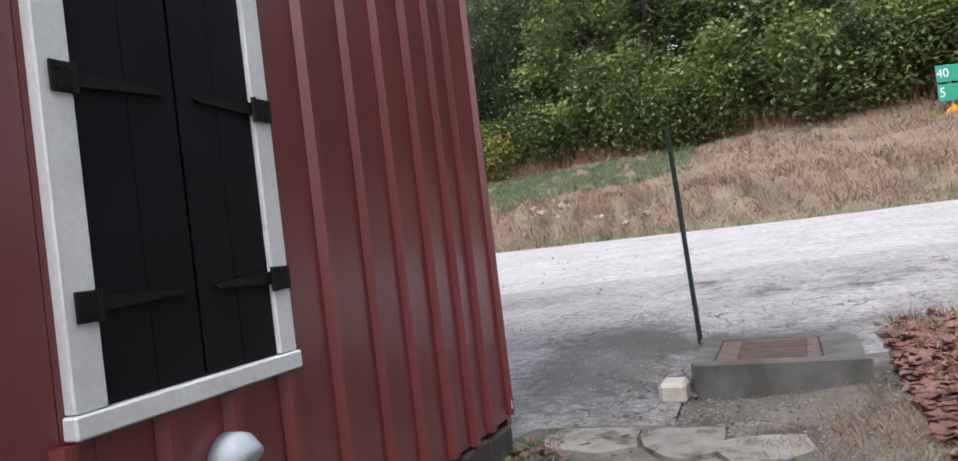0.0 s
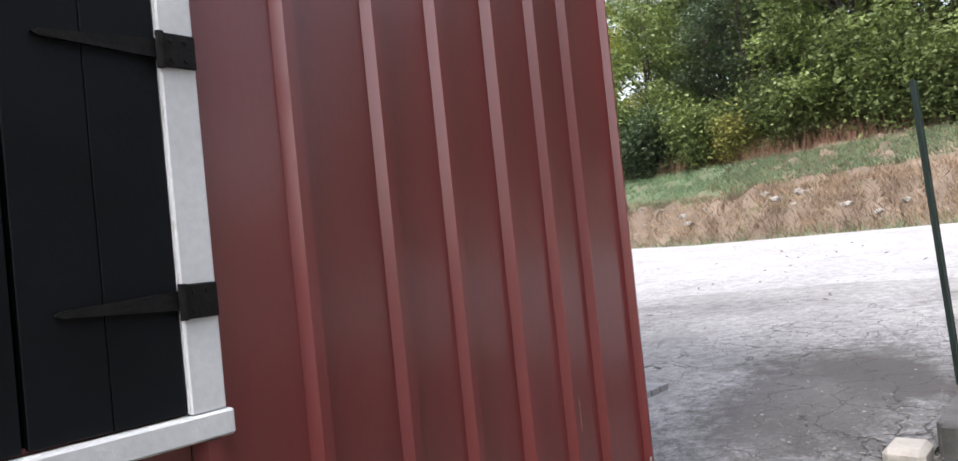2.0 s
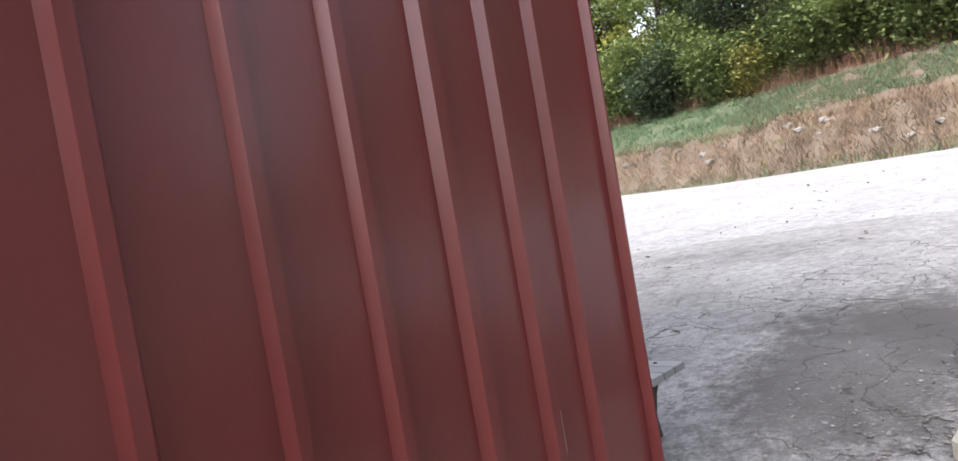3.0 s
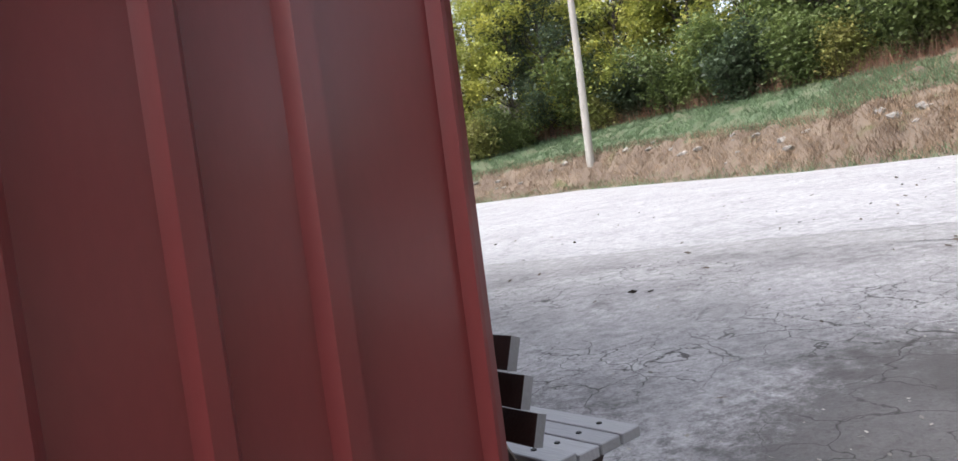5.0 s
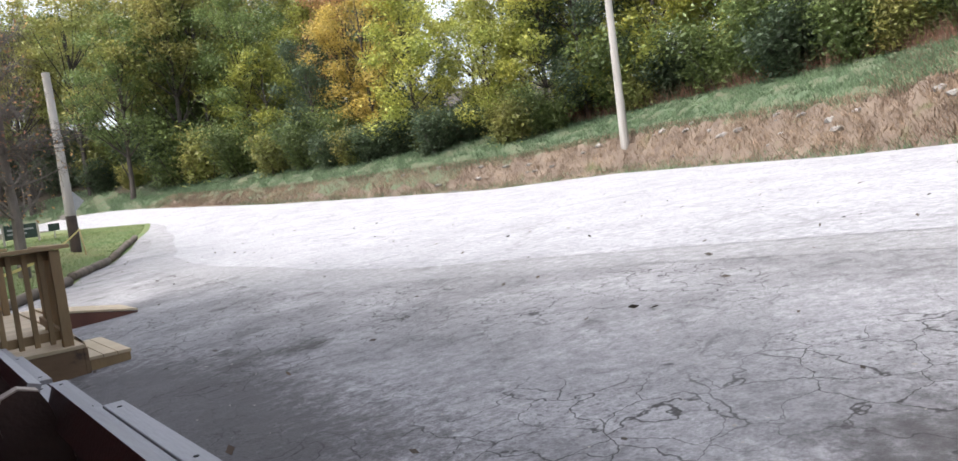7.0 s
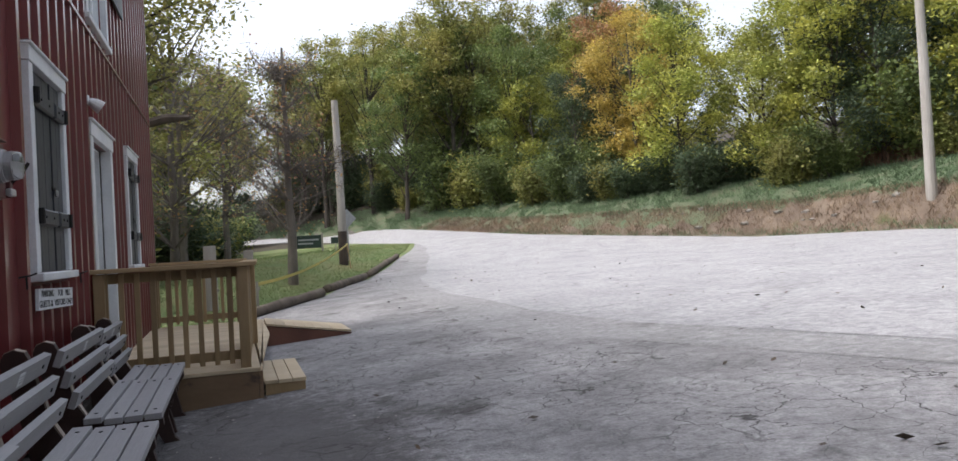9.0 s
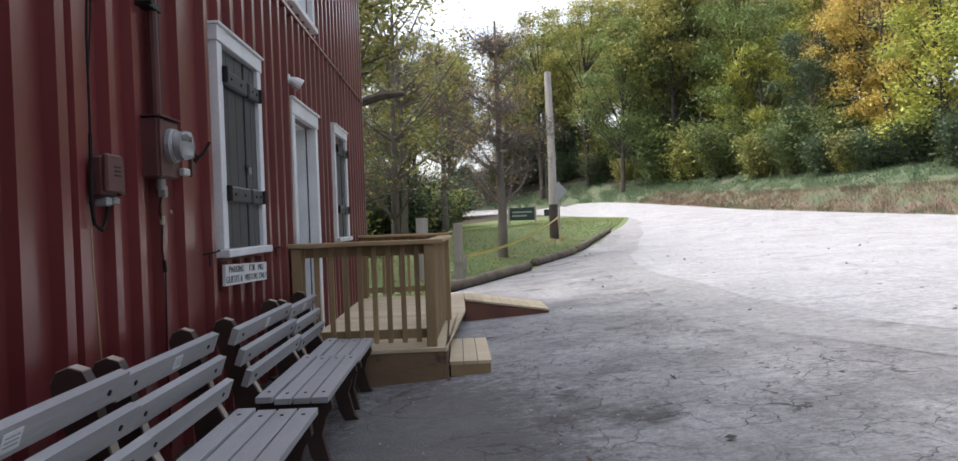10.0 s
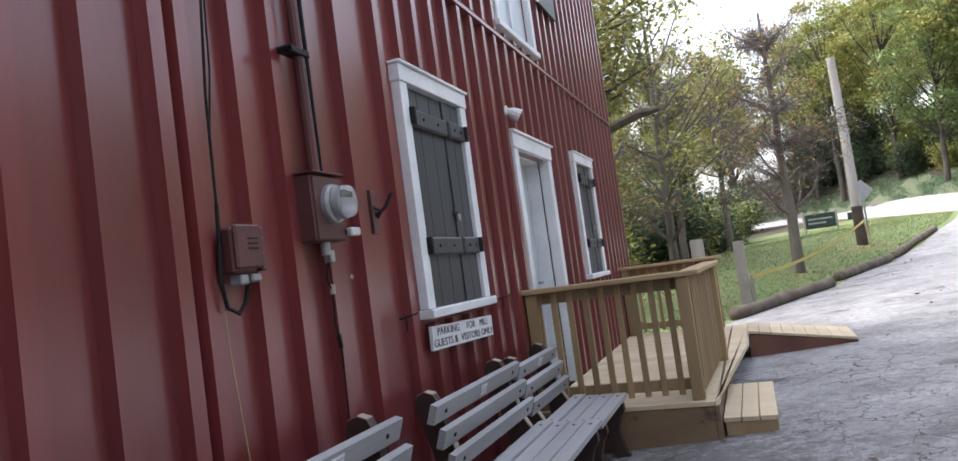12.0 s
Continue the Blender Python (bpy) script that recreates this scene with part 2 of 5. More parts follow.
PALEBARK = mat("pale_bark", (0.17, 0.15, 0.13), (0.11, 0.095, 0.08), 0.9, 5, 25, 0.8, random_tint=0.2, stretch=(1, 1, 0.3))
LOGWOOD = mat("old_log", (0.16, 0.13, 0.1), (0.075, 0.06, 0.045), 0.9, 3, 30, 0.7, stretch=(1, 1, 1))
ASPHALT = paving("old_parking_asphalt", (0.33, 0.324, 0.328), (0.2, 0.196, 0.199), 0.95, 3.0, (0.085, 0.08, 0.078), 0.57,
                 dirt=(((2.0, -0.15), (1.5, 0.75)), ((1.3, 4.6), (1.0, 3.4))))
ROAD = paving("pale_road_surface", (0.36, 0.359, 0.368), (0.3, 0.299, 0.308), 0.25, 0.4, (0.27, 0.265, 0.265), 0.64)
SHOULDER = paving("worn_road_shoulder", (0.3, 0.297, 0.3), (0.25, 0.247, 0.25), 0.4, 1.2, (0.17, 0.167, 0.165), 0.6)
SOIL = mat("dry_grass_soil", (0.17, 0.13, 0.095), (0.105, 0.078, 0.058), 0.95, 1.2, 25, 0.8, stain=(0.075, 0.085, 0.03), stain_at=0.58, stain_scale=0.7)
GREENSOIL = mat("green_bank_soil", (0.075, 0.115, 0.06), (0.11, 0.11, 0.065), 0.95, 1.0, 25, 0.8)
YARD = mat("yard_dirt", (0.15, 0.138, 0.122), (0.085, 0.077, 0.068), 0.95, 2.4, 60, 1.0, grain=0.45, stain=(0.05, 0.046, 0.04), stain_at=0.55, stain_scale=1.2)
LAWN = mat("lawn_soil", (0.095, 0.15, 0.045), (0.15, 0.16, 0.065), 0.95, 0.8, 30, 0.8, stain=(0.26, 0.2, 0.11), stain_at=0.62, stain_scale=0.5)
FOREST = mat("forest_floor", (0.06, 0.045, 0.028), (0.035, 0.03, 0.018), 0.95, 1.0, 20, 0.8)
DRYBLADE = mat("dry_grass_blade", (0.27, 0.195, 0.13), (0.16, 0.11, 0.075), 0.8, 0.5, 10, 0, island=0.45)
REDBLADE = mat("rust_weed_blade", (0.2, 0.105, 0.065), (0.14, 0.08, 0.05), 0.8, 0.5, 10, 0, island=0.4)
GREENBLADE = mat("green_grass_blade", (0.13, 0.195, 0.10), (0.095, 0.15, 0.075), 0.7, 0.4, 10, 0, island=0.4)
LAWNBLADE = mat("lawn_blade", (0.11, 0.18, 0.055), (0.18, 0.2, 0.075), 0.7, 0.5, 10, 0, island=0.4)
LITTER = mat("fallen_leaf", (0.2, 0.1, 0.078), (0.115, 0.055, 0.045), 0.7, 1.5, 10, 0, island=0.5)
DARKLEAF = mat("dark_fallen_leaf", (0.05, 0.04, 0.03), (0.09, 0.06, 0.035), 0.7, 3, 10, 0, island=0.5)
LEAVES = {
    "green": leaf_mat("green_leaf", (0.17, 0.22, 0.07), (0.11, 0.15, 0.05)),
    "dark": leaf_mat("dark_green_leaf", (0.085, 0.12, 0.06), (0.06, 0.09, 0.05)),
    "lime": leaf_mat("yellow_green_leaf", (0.41, 0.40, 0.085), (0.27, 0.31, 0.075)),
    "gold": leaf_mat("golden_leaf", (0.58, 0.44, 0.11), (0.42, 0.33, 0.09)),
    "rust": leaf_mat("rust_red_leaf", (0.3, 0.14, 0.08), (0.36, 0.24, 0.09)),
    "olive": leaf_mat("olive_leaf", (0.21, 0.24, 0.07), (0.29, 0.26, 0.08)),
}


# ---- helpers of this scene ----
def mesh_of(name, bm, material):
    me = bpy.data.meshes.new(name)
    bm.to_mesh(me)
    bm.free()
    for m in material if isinstance(material, (list, tuple)) else (material,):
        me.materials.append(m)
    return me


def part(name, bm, material, parent=None, label=""):
    """Links a bmesh as one mesh object, under a thing or a part."""
    ob = new(name, mesh_of(name, bm, material))
    ob.parent = parent
    if label:
        ob["label"] = label
    return ob


def thing(name, label, category, at=(0, 0, 0), turn=0.0, group="", kind=""):
    ob = new(name)
    ob.empty_display_size = 0.1
    ob.location, ob.rotation_euler = at, (0, 0, radians(turn))
    return tagged(ob, label, category, group, kind)


def box(x0, x1, y0, y1, z0, z1, bevel=0.0, bm=None):
    bm = bm or bmesh.new()
    made = bmesh.ops.create_cube(bm, size=1)["verts"]
    for v in made:
        v.co = ((x0 + x1) / 2 + v.co.x * (x1 - x0), (y0 + y1) / 2 + v.co.y * (y1 - y0), (z0 + z1) / 2 + v.co.z * (z1 - z0))
    if bevel:
        edges = list({e for v in made for e in v.link_edges})
        bmesh.ops.bevel(bm, geom=edges, offset=bevel, segments=1, affect="EDGES")
    return bm


def tube(points, radii, sides=8, bm=None, caps=True):
    """A round tapered tube along points."""
    bm = bm or bmesh.new()
    points = [Vector(p) for p in points]
    rings = []
    for i, p in enumerate(points):
        d = (points[min(i + 1, len(points) - 1)] - points[max(i - 1, 0)]).normalized()
        a = d.orthogonal().normalized() if i == 0 else (rings[-1][1] - d * rings[-1][1].dot(d)).normalized()
        b = d.cross(a)
        r = radii[i] if isinstance(radii, (list, tuple)) else radii
        ring = [bm.verts.new(p + (a * math.cos(2 * math.pi * k / sides) + b * math.sin(2 * math.pi * k / sides)) * r) for k in range(sides)]
        rings.append((ring, a))
    for (r0, _), (r1, _) in zip(rings, rings[1:]):
        for k in range(sides):
            bm.faces.new((r0[k], r0[(k + 1) % sides], r1[(k + 1) % sides], r1[k]))
    if caps:
        bm.faces.new(list(reversed(rings[0][0])))
        bm.faces.new(rings[-1][0])
    return bm


def prism(outline, axis, a, b, bm=None):
    """A closed outline of (u, v) pushed from a to b along an axis: x (u=y, v=z), y (u=x, v=z) or z (u=x, v=y)."""
    bm = bm or bmesh.new()
    place = {"x": lambda u, v, w: (w, u, v), "y": lambda u, v, w: (u, w, v), "z": lambda u, v, w: (u, v, w)}[axis]
    lo = [bm.verts.new(place(u, v, a)) for u, v in outline]
    hi = [bm.verts.new(place(u, v, b)) for u, v in outline]
    n = len(outline)
    for k in range(n):
        bm.faces.new((lo[k], lo[(k + 1) % n], hi[(k + 1) % n], hi[k]))
    bm.faces.new(list(reversed(lo)))
    bm.faces.new(hi)
    bmesh.ops.recalc_face_normals(bm, faces=bm.faces)
    return bm


def smooth(ob):
    for p in ob.data.polygons:
        p.use_smooth = True
    return ob


def quads(name, corners, material, kind="", label="", category="", parent=None):
    """Many loose quads or triangles (array n x k x 3) as one mesh."""
    n, k = corners.shape[:2]
    me = bpy.data.meshes.new(name)
    me.vertices.add(n * k)
    me.vertices.foreach_set("co", corners.reshape(-1).astype(np.float32))
    me.loops.add(n * k)
    me.loops.foreach_set("vertex_index", np.arange(n * k, dtype=np.int32))
    me.polygons.add(n)
    me.polygons.foreach_set("loop_start", np.arange(0, n * k, k, dtype=np.int32))
    me.update(calc_edges=True)
    me.materials.append(material)
    ob = new(name, me)
    ob.parent = parent
    return tagged(ob, label, category, "", kind) if label else ob


def writing(text, size, m, material, parent, name="lettering"):
    cu = bpy.data.curves.new(name, "FONT")
    cu.body, cu.size, cu.extrude, cu.align_x, cu.align_y = text, size, 0.001, "CENTER", "CENTER"
    tmp = new("tmp", cu)
    me = bpy.data.meshes.new_from_object(tmp.evaluated_get(bpy.context.evaluated_depsgraph_get()))
    bpy.data.objects.remove(tmp)
    me.materials.clear()
    me.materials.append(material)
    ob = new(name, me)
    ob.parent = parent
    ob.matrix_local = m
    return ob


# ---- the lie of the land ----
EDGE_Y = (-60, -20, -2, 6, 12, 18, 24, 30, 36, 50, 60, 75, 95)
EDGE_X = (8.0, 12.5, 14.8, 17.6, 19.8, 21.6, 20.5, 18.0, 15.8, 13.0, 10.5, 2.0, -18.0)
FACE_Y, FACE_H = (-20, 6, 18, 30, 40, 60), (1.2, 1.3, 1.5, 1.0, 0.6, 0.5)
KERB_Y = (13.2, 14.5, 15.9, 19.4, 21.5, 24.7, 28.0, 32.2, 36.0, 39.3, 45.0, 57.0, 75.0, 95.0)
KERB_X = (0.15, 0.75, 1.5, 3.4, 4.0, 5.5, 6.8, 8.15, 9.6, 10.6, 9.3, 6.2, -7.0, -29.0)



def edge(y):
    return np.interp(y, EDGE_Y, EDGE_X)


def ease(a, b, v):
    t = np.clip((v - a) / (b - a), 0, 1)
    return t * t * (3 - 2 * t)


def land(x, y):
    """Height of the ground."""
    x, y = np.asarray(x, float), np.asarray(y, float)
    z = np.where(x < 5, 0.09 + 0.069 * np.maximum(x, -8), 0.435 + 0.043 * (np.clip(x, 5, 24) - 5))
    z = z - 0.0256 * np.clip(y, -8, 8) + 0.05 * np.maximum(np.minimum(y, 95) - 24, 0)
    z = z + 0.018 * np.clip(y - 24, 0, 40) * ease(8.5, 13, x)
    d = x - edge(y)
    z = z + np.interp(y, FACE_Y, FACE_H) * ease(0.1, 2.4, d) + 0.3 * np.clip(d - 2.4, 0, 7) + 0.12 * np.clip(d - 9.4, 0, 60)
    # the raised lawn behind the logs
    inside = np.where(y > 13.2, np.interp(y, KERB_Y, KERB_X) - x, -1)
    z = z + 0.62 * ease(0.2, 5.0, inside) * ease(15, 22, y) * (1 - ease(30, 44, y))
    # low rise beyond the drain
    z = z + 0.13 * np.exp(-((x - 0.6) / 1.3) ** 2 - ((y + 3.2) / 0.95) ** 2)
    # washed-out hollow in front of the drain
    z = z - 0.085 * np.exp(-((x - 0.65) / 0.5) ** 2 - ((y + 1.3) / 0.7) ** 2)
    return z


def ground_z(x, y):
    return float(land(x, y))


def sheet(name, rows_y, left, right, across, lift, material, label, category):
    """A strip of ground that follows the land between two edges given for each y."""
    ys = np.array(rows_y)
    u = np.linspace(0, 1, across)
    X = left(ys)[:, None] + (right(ys) - left(ys))[:, None] * u[None, :]
    Y = np.repeat(ys[:, None], across, 1)
    Z = land(X, Y) + lift
    n = len(ys)
    verts = np.stack([X, Y, Z], -1).reshape(-1, 3)
    faces = [(i * across + j, i * across + j + 1, (i + 1) * across + j + 1, (i + 1) * across + j) for i in range(n - 1) for j in range(across - 1)]
    me = bpy.data.meshes.new(name)
    me.from_pydata(verts.tolist(), [], faces)
    me.materials.append(material)
    ob = new(name, me)
    smooth(ob)
    return tagged(ob, label, category, "", "structure")


def steps(*spans):
    out = []
    for a, b, s in spans:
        out += list(np.arange(a, b, s))
    return np.array(out + [spans[-1][1]])


PAVE_Y = steps((-40, -6, 1.5), (-6, -1, 0.2), (-1, 0.2, 0.04), (0.2, 14, 0.4), (14, 39, 0.6))
pave_left = lambda y: np.where(y < 13.2, np.interp(y, (-40, -15, -6, -2.6, -2.2, -0.92, -0.88, -0.02, 0.1, 13.2), (9, 5.2, 3.2, 2.0, 1.5, 1.48, 0.4, 0.3, -0.02, -0.02)), np.interp(y, KERB_Y, KERB_X))
ROAD_Y, ROAD_X = (-40, -20, -2, 1, 4, 7.5, 10.6, 13.7, 18, 22, 26, 31, 36, 39.3), (10.6, 8.8, 6.6, 6.75, 6.45, 5.65, 5.45, 5.45, 5.7, 6.6, 7.8, 9.2, 10.3, 10.8)
road_left = lambda y: np.where(y < 39, np.interp(y, ROAD_Y, ROAD_X) + 0.06 * np.sin(1.1 * y), np.interp(y, KERB_Y, KERB_X))

GX = steps((-400, -60, 40), (-60, -10, 5), (-10, -4, 1), (-4, 9, 0.25), (9, 32, 0.5), (32, 70, 4), (70, 400, 40))
GY = steps((-400, -60, 40), (-60, -12, 4), (-12, -4, 0.8), (-4, 22, 0.33), (22, 50, 0.8), (50, 100, 4), (100, 400, 40))
XX, YY = np.meshgrid(GX, GY)
ZZ = land(XX, YY)
inner = (XX > pave_left(YY) + 0.3) & (XX < edge(YY) - 0.3) & (YY < 90)
rough_ground = np.random.default_rng(3).normal(0, 0.035, ZZ.shape)
far_face = (XX - edge(YY) > 0.3) & (XX - edge(YY) < 14)
ZZ = ZZ + np.where(far_face, rough_ground * 1.6, np.where((XX < 0.2) & (YY > 13.5), rough_ground * 0.4, 0)) - np.where(inner, 0.03, 0.004)
me = bpy.data.meshes.new("ground")
nx = len(GX)
me.from_pydata(np.stack([XX, YY, ZZ], -1).reshape(-1, 3).tolist(), [], [
    (i * nx + j, i * nx + j + 1, (i + 1) * nx + j + 1, (i + 1) * nx + j) for i in range(len(GY) - 1) for j in range(nx - 1)])
for m in (SOIL, GREENSOIL, LAWN, FOREST, YARD):
    me.materials.append(m)
for p in me.polygons:
    cx, cy, _ = p.center
    d = cx - float(edge(cy))
    p.use_smooth = True
    if d > 8.5 or d > 3.5 and cy > 48:
        p.material_index = 3
    elif d > 2.0 and cy > 8 or d > 1.0 and cy > 27 or d > 0 and cy > 48:
        p.material_index = 1
    elif d > 0:
        p.material_index = 0
    elif cy > 13 and cx < float(np.interp(cy, KERB_Y, KERB_X)) + 0.5:
        p.material_index = 2 if cx > -2.5 and cy < 50 else 3
    else:
        p.material_index = 4
ground = tagged(new("ground", me), "sloping ground with dry grass, green bank and lawn", "ground", "", "structure")

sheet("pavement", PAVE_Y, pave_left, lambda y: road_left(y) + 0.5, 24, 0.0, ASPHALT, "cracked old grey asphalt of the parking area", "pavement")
sheet("pavement_shoulder", steps((-40, -6, 1.5), (-6, 39, 0.3)), lambda y: np.maximum(road_left(y) - 1.0 + 0.15 * np.sin(0.5 * y), pave_left(y) + 0.02), lambda y: road_left(y) + 0.2, 12, 0.004, SHOULDER, "worn lighter asphalt where the lot meets the road", "pavement")
sheet("road", steps((-40, -6, 1.5), (-6, 40, 0.5), (40, 92, 1.0)), road_left, lambda y: edge(y), 30, 0.008, ROAD, "pale worn country road curving past the lot", "road")


# ---- the mill: two board-and-batten walls that meet at a corner ----
BELT = 3.44
FAR_Y, BACK_X, TOP = 12.9, -9.0, 8.2
FRONT_OPENINGS = [(5.41, 6.29, 1.29, 2.64), (7.64, 8.66, -0.2, 2.46), (9.94, 10.82, 1.29, 2.58), (7.64, 8.7, 3.65, 5.1)]
SIDE_OPENINGS = [(-2.82, -2.09, 1.06, 2.5)]


def cut(u0, u1, z0, z1, openings):
    """The upright pieces of a strip u0..u1 that openings leave over."""
    spans = [(z0, z1)]
    for a, b, c, d in openings:
        if u1 > a and u0 < b:
            spans = [s for lo, hi in spans for s in ((lo, min(hi, c)), (max(lo, d), hi)) if s[1] - s[0] > 0.02]
    return spans


def wall(name, label, axis, u0, u1, openings, depth):
    """A solid wall with its openings cut through."""
    bm = bmesh.new()
    stops = sorted({u0, u1, *[v for o in openings for v in o[:2]]})
    for a, b in zip(stops, stops[1:]):
        for lo, hi in cut(a + 0.001, b - 0.001, -0.6, TOP, openings):
            if axis == "y":
                box(depth[0], depth[1], a, b, lo, hi, bm=bm)
            else:
                box(a, b, depth[0], depth[1], lo, hi, bm=bm)
    return tagged(part(name, bm, FOUND), label, "wall", "", "structure")


front = wall("wall_east", "mill wall of red boards and battens", "y", 0.055, FAR_Y, FRONT_OPENINGS, (-0.26, -0.05))
side = wall("wall_south", "mill side wall of red boards and battens", "x", BACK_X, -0.27, SIDE_OPENINGS, (0.05, 0.26))
tagged(part("wall_north", box(BACK_X, -0.27, FAR_Y - 0.2, FAR_Y, -0.6, TOP), RED), "red wall closing the mill", "wall", "", "structure")
tagged(part("wall_west", box(BACK_X - 0.2, BACK_X, 0.05, FAR_Y, -0.6, TOP), RED), "red wall closing the mill", "wall", "", "structure")
tagged(part("ceiling", box(BACK_X, -0.27, 0.27, FAR_Y - 0.21, 3.2, 3.35), FOUND), "plain floor boards over the mill room", "ceiling", "", "structure")
tagged(part("floor", box(BACK_X, -0.27, 0.27, FAR_Y - 0.21, 0.1, 0.24), FOUND), "plain mill floor", "floor", "", "structure")
tagged(part("roof", prism([(BACK_X - 0.2, TOP + 0.02), (0.1, TOP + 0.02), (-4.5, TOP + 3.4)], "y", 0.0, FAR_Y), POLEDARK), "dark gabled mill roof", "roof", "", "structure")


rng = random.Random(5)


def front_strip(name, y0, y1, x0, x1, z0, z1, bevel):
    """One upright board or batten on the front wall."""
    k = bevel
    return part(name, prism([(x0, y0), (x0, y1), (x1, y1 - k), (x1, y0 + k)], "z", z0, z1), RED, front)


def side_strip(name, u0, u1, d0, d1, z0, z1, bevel):
    """One upright board or batten on the side wall."""
    k = bevel
    return part(name, prism([(u0, -d0), (u1, -d0), (u1 - k, -d1), (u0 + k, -d1)], "z", z0, z1), RED, side)


# side wall: battens as they stand, then at even steps
SIDE_BATTENS = [-0.033, -0.366, -0.601, -0.868, -1.168, -1.446, -1.77, -2.085, -2.375, -2.63] + [-2.95 - 0.295 * k for k in range(20)]
ends = [0.0] + [b + 0.035 for b in SIDE_BATTENS[1:]] + [BACK_X]


def split(u0, u1, openings):
    """The strip u0..u1 parted at the sides of the openings."""
    stops = [u0] + sorted(v for o in openings for v in o[:2] if u0 + 0.01 < v < u1 - 0.01) + [u1]
    return list(zip(stops, stops[1:]))


for b, a in [piece for a, b in zip(ends, ends[1:]) for piece in split(b, a, SIDE_OPENINGS)]:
    for lo, hi in cut(b + 0.003, a - 0.003, 0.27, TOP, SIDE_OPENINGS):
        side_strip("board", b + 0.002, a - 0.002, -0.05, 0.0 + rng.uniform(-0.003, 0.002), lo + rng.uniform(-0.01, 0.012) * (lo < 0.3), hi, 0.0)
for i, b in enumerate(SIDE_BATTENS):
    w = 0.076 + rng.uniform(-0.005, 0.006)
    if i == 0:
        w = 0.036
    for lo, hi in cut(b, b + w, 0.28, TOP, [(-2.93, -1.99, 0.98, 2.62)]):
        lean = rng.uniform(-0.004, 0.004)
        side_strip("batten", b + lean, b + w + lean, -0.002, 0.034, lo + rng.uniform(-0.012, 0.012), hi, 0.02 if i else 0.013)
# front wall: lower and upper storey
y = 0.0
y_bat = []
while y < FAR_Y:
    y_bat.append(y + 0.0)
    y += 0.279 + rng.uniform(-0.012, 0.012)
# the near battens as they stand, two of them close together
y_bat = [v for v in y_bat if v < 2.4] + [2.54, 2.81, 3.10, 3.385, 3.51, 3.81, 4.065, 4.336, 4.649] + [v for v in y_bat if v > 4.85]
FRONT_TRIM = [(5.31, 6.40, 1.19, 2.75), (7.50, 8.80, 0.0, 2.60), (9.83, 10.93, 1.19, 2.70), (7.50, 8.84, 3.51, 5.3)]
board_ends = [0.0] + [v + 0.04 for v in y_bat[1:] if v + 0.04 < FAR_Y] + [FAR_Y]
for y0, y1 in [piece for a, b in zip(board_ends, board_ends[1:]) for piece in split(a, b, FRONT_OPENINGS)]:
    for z0, z1 in ((0.2, BELT - 0.005), (BELT + 0.005, TOP)):
        for lo, hi in cut(y0 + 0.003, y1 - 0.003, z0, z1, FRONT_OPENINGS):
            front_strip("board", y0 + 0.002, y1 - 0.002, -0.05, rng.uniform(-0.003, 0.002), lo, hi, 0.0)
for i, y0 in enumerate(y_bat):
    w = 0.085 + rng.uniform(-0.006, 0.006)
    for z0, z1 in ((0.22, BELT - 0.03), (BELT + 0.035, TOP)):
        shift = 0.0 if z0 < 1 else 0.05
        for lo, hi in cut(y0 + shift, y0 + w + shift, z0, z1, FRONT_TRIM):
            front_strip("batten", y0 + shift + (0.004 if i == 0 else 0), y0 + w + shift, -0.002, 0.05, lo, hi, 0.01)
tagged(part("trim", prism([(0.003, BELT - 0.03), (0.06, BELT - 0.022), (0.06, BELT + 0.008), (0.003, BELT + 0.03)], "y", 0.0, FAR_Y), RED),
       "red ledge board between the storeys of the mill", "trim", "", "structure")
# foundation stones below the boards
for k in range(26):
    w = rng.uniform(0.25, 0.5)
    x0 = -0.02 - 0.36 * k
    tagged(part("foundation_stone", box(x0 - 0.34, x0, -0.012 + rng.uniform(-0.01, 0.01), 0.05, -0.5, 0.25 + rng.uniform(-0.02, 0.015), 0.015), FOUND, side))
for k in range(36):
    y0 = 0.02 + 0.365 * k
    tagged(part("foundation_stone", box(-0.05, 0.03 + rng.uniform(-0.02, 0.02), y0, y0 + 0.35, -0.5, 0.19 + rng.uniform(-0.02, 0.01), 0.015), FOUND, front))


# ---- windows with their shutters ----
def strap(bm, x0, x1, z, y, w0, w1):
    """A tapered strap from x0 (wide) to x1 (narrow)."""
    return prism([(x0, z - w0), (x1, z - w1), (x1 + (0.012 if x1 > x0 else -0.012), z), (x1, z + w1), (x0, z + w0)], "y", y - 0.012, y, bm)


